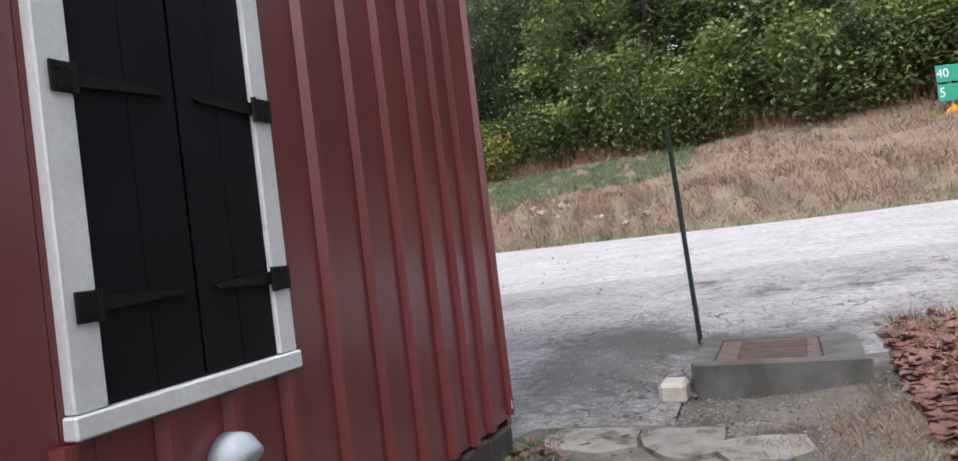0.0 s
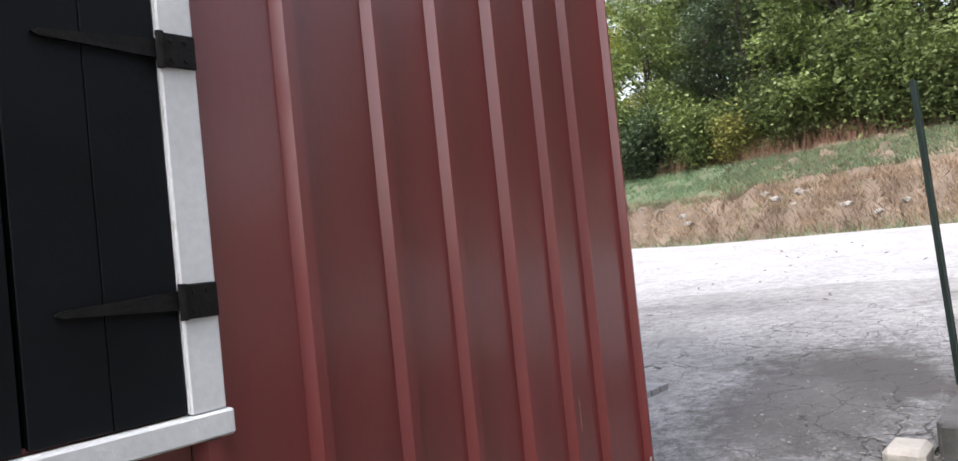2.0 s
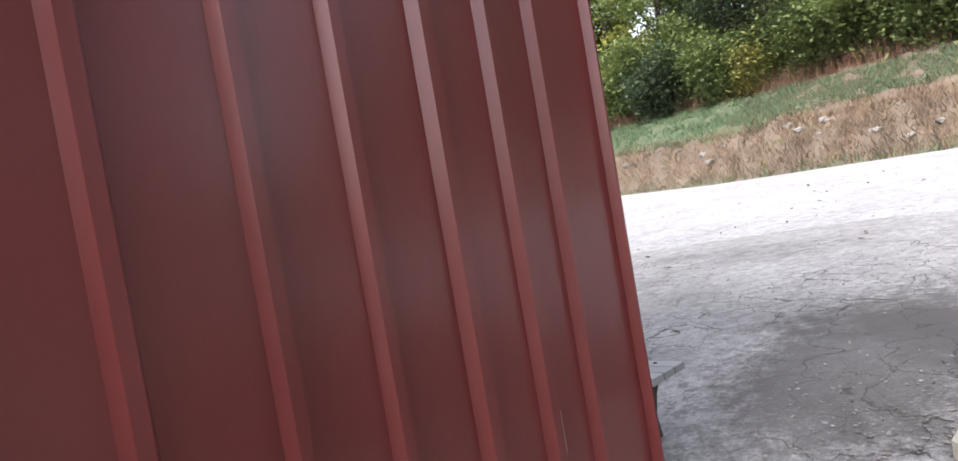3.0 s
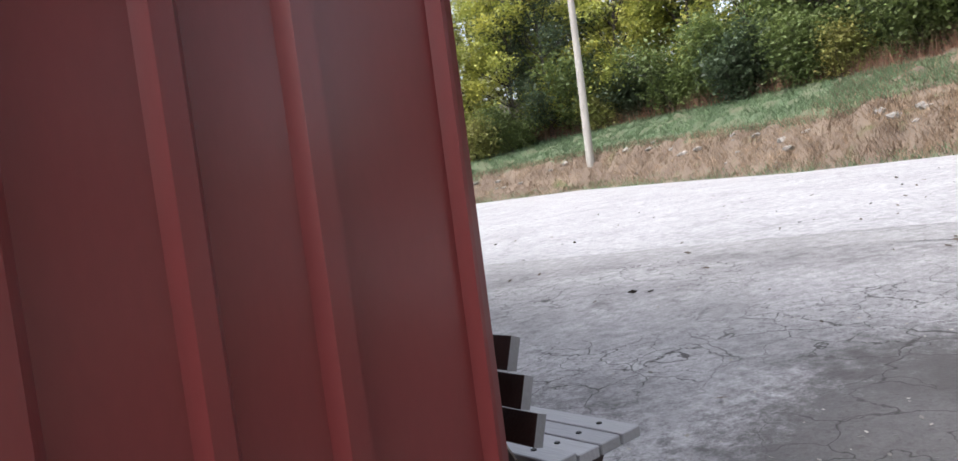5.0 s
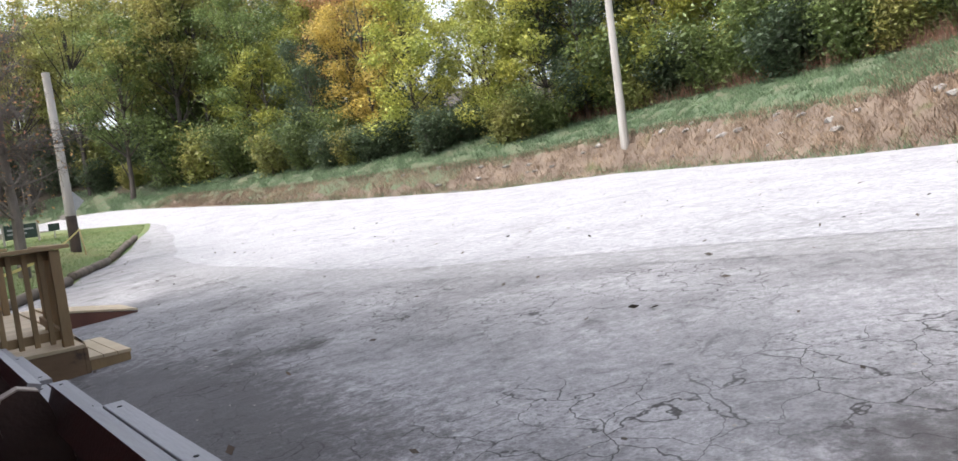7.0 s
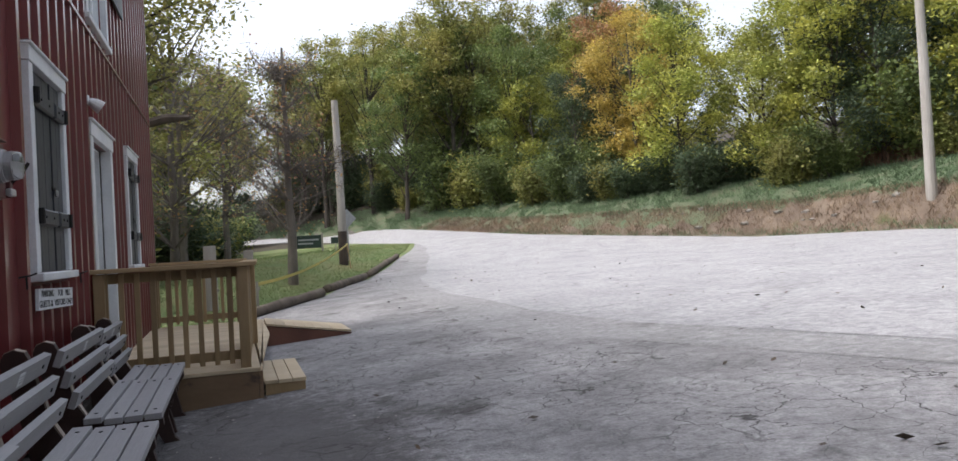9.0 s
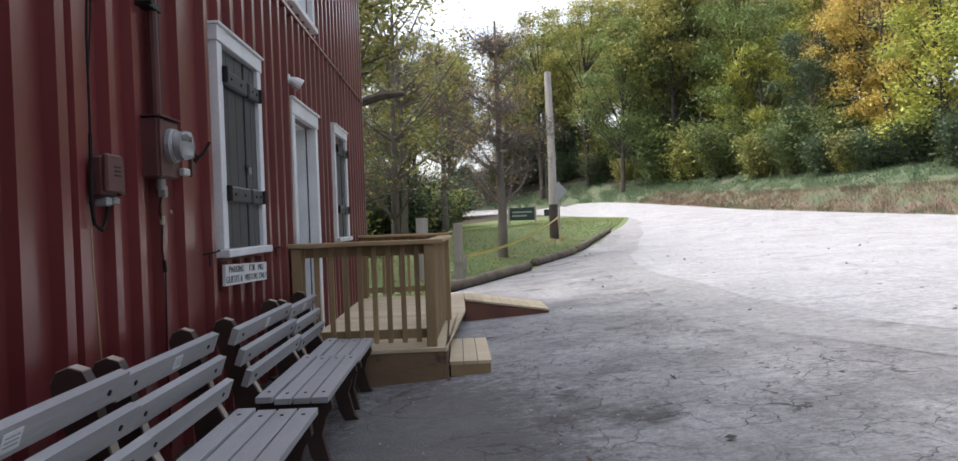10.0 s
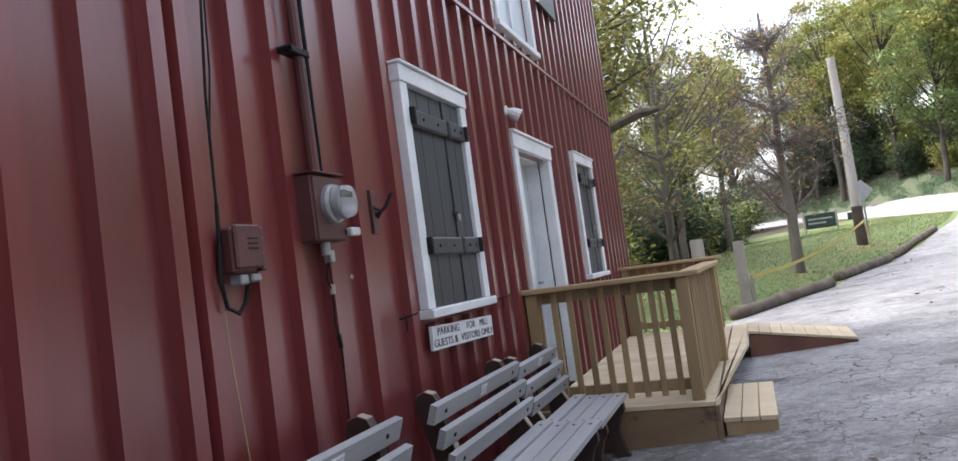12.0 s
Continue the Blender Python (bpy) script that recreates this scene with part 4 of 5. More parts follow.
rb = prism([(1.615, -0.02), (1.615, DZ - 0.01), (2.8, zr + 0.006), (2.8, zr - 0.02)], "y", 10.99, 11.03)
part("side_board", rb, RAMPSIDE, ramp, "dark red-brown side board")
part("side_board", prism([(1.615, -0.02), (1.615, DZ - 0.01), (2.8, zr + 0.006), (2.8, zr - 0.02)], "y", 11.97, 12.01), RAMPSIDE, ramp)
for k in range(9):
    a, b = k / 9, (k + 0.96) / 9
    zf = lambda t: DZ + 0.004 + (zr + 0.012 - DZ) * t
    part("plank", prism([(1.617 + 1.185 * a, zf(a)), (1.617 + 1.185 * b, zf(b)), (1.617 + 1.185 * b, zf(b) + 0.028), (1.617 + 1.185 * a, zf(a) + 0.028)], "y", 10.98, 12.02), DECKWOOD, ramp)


# ---- storm drain and sign post by the corner ----
drain = thing("storm_drain", "raised concrete storm drain box with a rusty grate", "drain", at=(0.48, -0.1, -0.085))
drain.scale = (1.094, 0.9, 1.0)
gz0 = ground_z(0.9, -1.5) - 0.12
part("wall_near", prism([(-2.16, gz0 + 0.1), (-2.16, 0.43), (-0.98, 0.43), (-0.98, gz0)], "x", 0.40, 0.54), CONCRETE, drain)
part("wall_far", box(1.33, 1.46, -2.10, -0.90, gz0, 0.425, 0.01), CONCRETE, drain)
part("wall_left", box(0.542, 1.328, -1.10, -0.93, gz0, 0.42, 0.01), CONCRETE, drain)
part("wall_right", box(0.542, 1.328, -2.14, -1.86, gz0, 0.42, 0.01), CONCRETE, drain)
# black block fills the recess, its colour standing in for the dark below the grate
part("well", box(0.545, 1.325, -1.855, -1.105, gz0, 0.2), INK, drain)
grate = part("grate_frame", box(0.545, 1.325, -1.26, -1.105, 0.375, 0.412, 0.004), RUST, drain, "rusty iron grate frame")
part("frame_side", box(0.545, 1.325, -1.855, -1.76, 0.375, 0.412, 0.004), RUST, grate)
part("frame_end", box(0.545, 0.60, -1.758, -1.262, 0.375, 0.412, 0.004), RUST, grate)
part("frame_end", box(1.27, 1.325, -1.758, -1.262, 0.375, 0.412, 0.004), RUST, grate)
for k in range(10):
    x0 = 0.615 + 0.066 * k
    part("bar", prism([(-1.757, x0), (-1.51, x0 + 0.02), (-1.263, x0), (-1.263, x0 + 0.028), (-1.51, x0 + 0.048), (-1.757, x0 + 0.028)], "z", 0.382, 0.41), RUST, grate)
for m in [o for o in bpy.data.objects if o.parent == grate and o.name.startswith("bar")]:
    for v in m.data.vertices:
        v.co = (v.co.y, v.co.x, v.co.z)
    m.data.flip_normals()
block = thing("loose_block", "broken pale concrete block beside the drain", "block")
part("block_body", box(0.84, 1.08, -0.92, -0.74, ground_z(0.95, -0.83) - 0.03, ground_z(0.95, -0.83) + 0.11, 0.025), PALESTONE, block)
post = thing("sign_post", "green steel post without a sign behind the drain", "post", at=(-0.195, 0.02, 0))
post.rotation_euler = (radians(-2.0), 0, 0)
part("channel", prism([(2.40, -0.92), (2.425, -0.89), (2.465, -0.89), (2.49, -0.92), (2.475, -0.925), (2.455, -0.902), (2.435, -0.902), (2.415, -0.925)], "z", ground_z(2.43, -0.9) - 0.2, 2.08), GREENPOST, post)
for k in range(22):
    part("hole", tube([(2.445, -0.9045, 0.5 + 0.07 * k), (2.445, -0.9035, 0.5 + 0.07 * k)], 0.006, 6), INK, post)
# flat stones below the corner
rs = random.Random(9)
for k, (x, y, w, d) in enumerate(((0.05, -0.45, 0.45, 0.5), (-0.02, -0.98, 0.5, 0.42), (-0.5, -0.6, 0.42, 0.5), (-0.55, -1.15, 0.5, 0.45), (-0.1, -1.45, 0.42, 0.4), (-1.05, -0.8, 0.45, 0.5))):
    st = thing("flagstone", "flat pale broken flagstone in the ground", "stone", group="flagstones")
    n = 9
    ol = [(x + w * 0.55 * math.cos(2 * math.pi * (i + rs.uniform(-0.3, 0.3)) / n) * rs.uniform(0.8, 1.3), y + d * 0.62 * math.sin(2 * math.pi * (i + rs.uniform(-0.3, 0.3)) / n) * rs.uniform(0.8, 1.25)) for i in range(n)]
    part("slab", prism(ol, "z", ground_z(x, y) - 0.06, ground_z(x, y) + rs.uniform(0.012, 0.022)), FLAG, st)


# ---- utility poles, road signs, tape, logs ----
def utility_pole(at, top, r0, r1, label, butt):
    p = thing("utility_pole", label, "utility pole", at=(*at, ground_z(*at)), group="utility poles")
    part("shaft", tube([(0, 0, butt), (0, 0, top / 2), (-0.05, 0, top)], [r0, (r0 + r1) / 2, r1], 12), POLEWOOD, p)
    part("butt", tube([(0, 0, -0.3), (0, 0, butt)], [r0 * 1.05, r0 * 1.01], 12), POLEDARK if butt > 0.5 else POLEWOOD, p)
    return p


up1 = utility_pole((23.0, 18.5), 9.5, 0.17, 0.12, "bare weathered utility pole on the bank", 0.2)
up2 = utility_pole((5.30, 29.2), 6.4, 0.17, 0.13, "leaning weathered utility pole on the lawn", 1.3)
arm = part("crossarm", box(-1.1, 1.1, -0.05, 0.05, 8.7, 8.82), POLEWOOD, up1)
dia = thing("diamond_sign", "back of a grey diamond road sign on a post", "road sign", at=(5.72, 30.6, ground_z(5.72, 30.6)))
part("plate", prism([(0, 1.35), (0.36, 1.75), (0, 2.15), (-0.36, 1.75)], "y", -0.01, 0.01), METALGREY, dia, "bare grey back of the plate")
part("pole", tube([(0, 0.03, -0.2), (0, 0.03, 2.1)], 0.03, 6), METALGREY, dia)
board = thing("park_sign", "dark green notice board on two posts", "sign", at=(5.3, 41.2, ground_z(5.3, 41.2)), turn=-8)
part("panel", box(-0.85, 0.55, -0.03, 0.03, 0.25, 0.95, 0.01), GREENPOST, board)
for u in (-0.88, 0.58):
    part("post", box(u - 0.05, u + 0.05, -0.05, 0.05, -0.3, 1.05, 0.005), POLEWOOD, board)
for q in range(2):
    part("text_bar", box(-0.7, 0.4 - 0.3 * q, -0.036, -0.031, 0.66 - 0.2 * q, 0.75 - 0.2 * q), METALGREY, board)
mini = thing("lawn_sign", "small dark sign beside the notice board", "sign", at=(6.7, 42.0, ground_z(6.7, 42.0)))
part("panel", box(-0.25, 0.25, -0.02, 0.02, 0.4, 0.75), GREENPOST, mini)
part("post", box(-0.03, 0.03, -0.02, 0.02, -0.2, 0.398), POLEWOOD, mini)
bar = thing("guard_rail", "distant guard rail along the bend", "guard rail", at=(0, 0, 0))
for k in range(6):
    xx, yy = 2.0 - 1.6 * k, 63 + 1.2 * k
    part("post", box(xx - 0.08, xx + 0.08, yy - 0.08, yy + 0.08, ground_z(xx, yy) - 0.2, ground_z(xx, yy) + 0.7), POLEWOOD, bar)
part("beam", tube([(2.2, 62.9, ground_z(2, 63) + 0.6), (-6.2, 69.2, ground_z(-6, 69) + 0.6)], 0.14, 6), METALGREY, bar)

road_sign = thing("road_sign", "yellow warning diamond under green street name plates", "road sign", at=(19.45, -6.12, 0.93), turn=-68)
SIGNYELLOW = mat("sign_yellow", (0.72, 0.36, 0.02), (0.66, 0.32, 0.02), 0.45, 4, 40, 0)
SIGNGREEN = mat("sign_green", (0.02, 0.28, 0.19), (0.02, 0.24, 0.16), 0.45, 4, 40, 0)
part("pole", tube([(0, 0.04, ground_z(19.4, -6.45) - 1.1), (0, 0.04, 3.6)], 0.03, 8), METALGREY, road_sign)
part("diamond", prism([(0, 1.62), (0.46, 2.08), (0, 2.54), (-0.46, 2.08)], "y", -0.012, 0.012), SIGNYELLOW, road_sign, "yellow diamond plate")
part("arrow", prism([(-0.2, 2.02), (0.05, 2.02), (0.05, 1.92), (0.22, 2.09), (0.05, 2.26), (0.05, 2.14), (-0.2, 2.14)], "y", -0.016, -0.013), INK, road_sign)
for z0 in (2.62, 3.14):
    pl = part("name_plate", box(-0.38, 0.38, -0.01, 0.01, z0, z0 + 0.46, 0.003), SIGNGREEN, road_sign, "green name plate")
front_of = Matrix(((1, 0, 0, 0), (0, 0, -1, -0.0115), (0, 1, 0, 0), (0, 0, 0, 1)))
writing("40", 0.34, Matrix.Translation((-0.2, 0, 3.37)) @ front_of, WHITE, road_sign)
writing("5", 0.36, Matrix.Translation((-0.26, 0, 2.85)) @ front_of, WHITE, road_sign)

stakes = []
for (xx, yy, h, w) in ((1.56, 18.3, 1.36, 0.11), (0.71, 18.4, 1.5, 0.14), (1.72, 18.25, 0.62, 0.03)):
    s = thing("lawn_post", "pale weathered post at the lawn's edge", "post", group="pale posts")
    part("shaft", box(xx - w, xx + w, yy - 0.045, yy + 0.045, ground_z(xx, yy) - 0.2, ground_z(xx, yy) + h, 0.006), POLEWOOD, s)
    part("crosspiece", box(xx - w - 0.03, xx + w + 0.03, yy - 0.06, yy - 0.046, ground_z(xx, yy) + 0.42, ground_z(xx, yy) + 0.5), POLEWOOD, s)
tape_post = thing("tape_stake", "pale stake that holds the caution tape", "stake")
tz = ground_z(5.36, 28.1)
part("shaft", tube([(5.42, 28.1, tz - 0.2), (5.30, 28.1, tz + 0.95)], 0.022, 6), LUMBER, tape_post)
TAPE = mat("caution_tape", (0.62, 0.52, 0.16), (0.55, 0.45, 0.12), 0.45, 4, 30, 0)
tape = thing("caution_tape", "sagging yellow caution tape between posts", "tape")
a, b = Vector((1.6, 18.24, ground_z(1.6, 18.3) + 0.55)), Vector((5.31, 28.08, tz + 0.92))
pts = [a.lerp(b, t) - Vector((0, 0, 0.5 * 4 * t * (1 - t) * (0.45 if t < 1 else 0))) for t in np.linspace(0, 1, 15)]
bm = bmesh.new()
lo = [bm.verts.new(p - Vector((0, 0, 0.04))) for p in pts]
hi = [bm.verts.new(p + Vector((0.01, 0, 0.04))) for p in pts]
for k in range(len(pts) - 1):
    bm.faces.new((lo[k], lo[k + 1], hi[k + 1], hi[k]))
ribbon = part("ribbon", bm, TAPE, tape)
for (p, q, r) in (((1.36, 15.8), (3.3, 19.4), 0.13), ((3.6, 20.75), (5.32, 24.6), 0.13), ((5.45, 24.9), (8.0, 32.1), 0.12)):
    lg = thing("log", "weathered log lying as a kerb along the lawn", "log", group="kerb logs")
    n = 7
    line = [(p[0] + (q[0] - p[0]) * t + 0.02 * math.sin(9 * t), p[1] + (q[1] - p[1]) * t, ground_z(p[0] + (q[0] - p[0]) * t, p[1] + (q[1] - p[1]) * t) + r * 0.75) for t in np.linspace(0, 1, n)]
    smooth(part("trunk", tube(line, [r * (0.92 + 0.14 * math.sin(2.3 * i + p[0])) for i in range(n)], 12), LOGWOOD, lg))


# ---- trees ----
def branch(bm, start, way, length, radius, rand, bend=0.3, sides=6, n=4):
    pts, p, d = [], Vector(start), Vector(way).normalized()
    for i in range(n + 1):
        pts.append(p.copy())
        p = p + d * (length / n)
        d = (d + Vector((rand.uniform(-bend, bend), rand.uniform(-bend, bend), rand.uniform(-bend * 0.3, bend * 0.6)))).normalized()
    tube(pts, [radius * (1 - 0.8 * i / n) for i in range(n + 1)], sides, bm)
    return pts


def leaf_cloud(centres, spread, count, size, gen):
    """Leaves as small bent kites scattered round the centres."""
    c = centres[gen.integers(0, len(centres), count)]
    p = c + gen.normal(0, 1, (count, 3)) * spread
    up = gen.normal(0, 0.55, (count, 3)) + np.array((0, 0, 1.0))
    a = np.cross(up, gen.normal(0, 1, (count, 3)))
    a /= np.linalg.norm(a, axis=1)[:, None]
    b = np.cross(a, up)
    b /= np.linalg.norm(b, axis=1)[:, None]
    s = size * gen.uniform(0.6, 1.35, (count, 1))
    return np.stack([p - a * s, p + b * s * 0.55, p + a * s, p - b * s * 0.55], 1)


def make_tree(name, label, seed, height, spread, base, leaf, leaves, size, clumps=26, bark=BARK, low=0.0, lean=0.0):
    """A tapered trunk with limbs and a crown of clustered leaves that starts at base."""
    rand, gen = random.Random(seed), np.random.default_rng(seed)
    t = thing(name, label, "tree")
    bm = bmesh.new()
    r = 0.013 * height + 0.03
    trunk, p = [], Vector((0, 0, -0.4))
    for i in range(8):
        trunk.append(p.copy())
        p = p + Vector((rand.uniform(-0.12, 0.12) + lean, rand.uniform(-0.12, 0.12), height * 0.9 / 7))
    tube(trunk, [r * (1.15 if i == 0 else 1 - 0.115 * i) for i in range(8)], 9, bm)
    centres = []
    for k in range(clumps):
        h = base + (height - base) * (k + rand.random()) / clumps
        f = (h - base) / (height - base)
        reach = spread * (0.35 + 0.75 * math.sin(math.pi * min(0.96, 0.18 + 0.78 * f))) * rand.uniform(0.6, 1.1)
        ang = rand.uniform(0, 2 * math.pi)
        i = min(6, max(1, int((h / height) * 7 * 0.85)))
        start = trunk[i]
        end = Vector((math.cos(ang) * reach, math.sin(ang) * reach, h))
        pts = branch(bm, start, end - start, (end - start).length, r * 0.3, rand, 0.18, 5, 3)
        centres += [tuple(pts[-1]), tuple(pts[2]), tuple(pts[-1] + Vector((rand.uniform(-0.5, 0.5), rand.uniform(-0.5, 0.5), rand.uniform(-0.4, 0.5))))]
    part("trunk", bm, bark, t)
    if leaves:
        cl = leaf_cloud(np.array(centres), np.array((0.46, 0.46, 0.3)) * (0.35 + spread * 0.22), leaves, size, gen)
        quads("crown", cl, LEAVES[leaf], parent=t)
    return t


def make_bush(label, seed, height, width, leaf, leaves, size):
    """Many thin stems from the ground under a ragged mass of leaves."""
    rand, gen = random.Random(seed), np.random.default_rng(seed)
    t = thing("shrub", label, "shrub")
    bm = bmesh.new()
    centres = []
    for k in range(16):
        ang = rand.uniform(0, 2 * math.pi)
        pts = branch(bm, (rand.uniform(-0.3, 0.3) * width, rand.uniform(-0.3, 0.3) * width, -0.2), (math.cos(ang) * 0.5, math.sin(ang) * 0.5, 1), height * rand.uniform(0.6, 1.1), 0.035, rand, 0.35, 4, 4)
        centres += [tuple(q) for q in pts[1:]]
    part("branch", bm, BARK, t)
    cl = leaf_cloud(np.array(centres), np.array((0.34, 0.34, 0.26)) * width * 0.55, leaves, size, gen)
    quads("foliage", cl, LEAVES[leaf], parent=t)
    return t


TREE_KINDS = {
    "green": [make_tree("tree", "green leafy roadside tree in early autumn", 11, 11.5, 3.0, 1.5, "green", 13300, 0.111)],
    "dark": [make_tree("tree", "dark green dense tree on the bank", 13, 10.5, 2.9, 0.8, "dark", 14250, 0.104)],
    "lime": [make_tree("tree", "yellow-green leafy tree on the bank", 17, 10.5, 3.1, 1.0, "lime", 13300, 0.111)],
    "gold": [make_tree("tree", "golden autumn tree on the bank", 19, 12.5, 2.7, 1.2, "gold", 13300, 0.104)],
    "rust": [make_tree("tree", "rust-red autumn tree among the others", 23, 13.5, 2.4, 4.5, "rust", 8550, 0.104)],
    "olive": [make_tree("tree", "tall thin olive-gold woodland tree", 29, 17.0, 3.6, 7.0, "olive", 12350, 0.126, bark=BARK),
              make_tree("tree", "tall thin green woodland tree", 31, 15.0, 3.2, 5.0, "green", 10450, 0.118, bark=BARK)],
}
TREE_KINDS["airy"] = [make_tree("tree", "thin-leaved autumn tree with sky between its leaves", 51, 12.0, 3.4, 2.5, "olive", 4940, 0.089, 34, PALEBARK),
                     make_tree("tree", "half-bare rusty autumn tree", 53, 11.0, 3.2, 2.0, "rust", 3610, 0.081, 34, PALEBARK),
                     make_tree("tree", "thin-leaved green tree with sky between its leaves", 57, 12.5, 3.3, 1.5, "green", 5510, 0.089, 34, PALEBARK)]
BUSH_KINDS = {
    "green": make_bush("green leafy shrub at the wood's edge", 41, 3.4, 2.2, "green", 9360, 0.091),
    "dark": make_bush("dark green shrub at the wood's edge", 43, 2.8, 2.0, "dark", 9000, 0.091),
    "olive": make_bush("olive shrub at the wood's edge", 47, 2.4, 1.9, "olive", 6480, 0.091),
}
first_use = {}


def plant(source, x, y, scale=1.0, turn=0.0, group="wood on the bank"):
    m = Matrix.Translation((x, y, ground_z(x, y) - 0.05)) @ Matrix.Rotation(turn, 4, "Z")
    if source not in first_use:
        first_use[source] = True
        source.matrix_basis = m
        source.scale = (scale, scale, scale)
        return tagged(source, group=group)
    old = source.scale.copy()
    source.scale = (scale, scale, scale)
    ob = copy_thing(source, m)
    source.scale = old
    return tagged(ob, group=group)


rt = random.Random(77)


def kind_at(y):
    """Which trees stand along the bank, from the near dark green to the far gold."""
    if y < 4:
        return rt.choice(("green", "green", "dark"))
    if y < 17:
        return rt.choice(("dark", "green", "green", "dark"))
    if y < 24:
        return rt.choice(("lime", "lime", "green"))
    if y < 28:
        return rt.choice(("dark", "lime", "lime"))
    if y < 34:
        return rt.choice(("lime", "lime", "dark"))
    if y < 46:
        return rt.choice(("gold", "gold", "gold", "dark", "rust"))
    return rt.choice(("lime", "olive", "green"))


y = -26.0
while y < 56:
    for row, d0 in enumerate((9.0, 13.0, 18.5)):
        if row == 2 and rt.random() < 0.3:
            continue
        yy = y + rt.uniform(-1.0, 1.0) + 1.2 * row
        d = d0 + rt.uniform(-0.9, 0.9) - (2.2 if 24 < yy < 48 else 0)
        x = float(edge(yy)) + d
        k = rt.choice(TREE_KINDS[kind_at(yy)])
        plant(k, x, yy, rt.uniform(0.85, 1.15) * (0.72 + 0.1 * row if yy > 26 else 0.85 + 0.1 * row), rt.uniform(0, 6.28))
    y += 3.1
y = -26.0
while y < 52:
    d = 7.3 + rt.uniform(-0.5, 0.8) - (1.8 if 24 < y < 48 else 0)
    k = BUSH_KINDS["green" if y < 8 else rt.choice(("dark", "green", "olive", "dark"))]
    if rt.random() < 0.92:
        plant(k, float(edge(y)) + d, y, rt.uniform(0.7, 1.15), rt.uniform(0, 6.28), "shrubs at the wood's edge")
    y += 1.35
# the tall wood where the road bends away, and the wood behind the mill
for k in range(46):
    yy = rt.uniform(52, 84)
    xx = float(edge(min(yy, 70))) + rt.uniform(2, 26)
    plant(rt.choice(TREE_KINDS["olive"]), xx, yy, rt.uniform(0.75, 1.0), rt.uniform(0, 6.28), "tall wood at the bend")
for k in range(26):
    xx, yy = rt.uniform(-26, 4), rt.uniform(72, 100)
    plant(rt.choice(TREE_KINDS["olive"]), xx, yy, rt.uniform(0.8, 1.1), rt.uniform(0, 6.28), "tall wood at the bend")
for k in range(34):
    xx, yy = rt.uniform(-24, -3.5), rt.uniform(19, 60)
    if xx > -9 and yy < 24:
        continue
    kind = rt.choice(("airy", "airy", "green", "dark", "olive"))
    plant(rt.choice(TREE_KINDS[kind]), xx, yy, rt.uniform(0.8, 1.15), rt.uniform(0, 6.28), "wood behind the mill")
for k in range(30):
    yy = rt.uniform(24, 58)
    xx = rt.uniform(-6.5, -1.0) + (yy - 24) * 0.06
    plant(BUSH_KINDS[rt.choice(("dark", "green", "olive"))], xx, yy, rt.uniform(0.8, 1.3), rt.uniform(0, 6.28), "thicket behind the lawn")
for k in range(70):
    yy = rt.uniform(50, 86)
    xx = float(edge(min(yy, 80))) + rt.uniform(4.5, 24)
    plant(BUSH_KINDS[rt.choice(("dark", "dark", "green", "olive"))], xx, yy, rt.uniform(0.8, 1.6), rt.uniform(0, 6.28), "undergrowth at the bend")
for k in range(26):
    xx, yy = rt.uniform(-22, 2), rt.uniform(58, 92)
    if xx < float(np.interp(yy, KERB_Y, KERB_X)) - 3:
        plant(BUSH_KINDS[rt.choice(("dark", "green", "olive"))], xx, yy, rt.uniform(0.9, 1.6), rt.uniform(0, 6.28), "undergrowth at the bend")
# unseen trees added behind the viewpoint to dim the sky sheen on the side wall
for k in range(26):
    plant(rt.choice(TREE_KINDS[rt.choice(("green", "dark", "olive"))]), -36 + 1.7 * k + rt.uniform(-0.8, 0.8), -17 + rt.uniform(-4, 3), rt.uniform(0.9, 1.2), rt.uniform(0, 6.28), "wood across the yard")
for xx, yy, sc in ((-2.2, 21.5, 0.95), (-0.6, 27.0, 0.9), (-3.8, 17.5, 0.8)):
    plant(TREE_KINDS["airy"][int(yy) % 3], xx, yy, sc, rt.uniform(0, 6.28), "wood behind the mill")


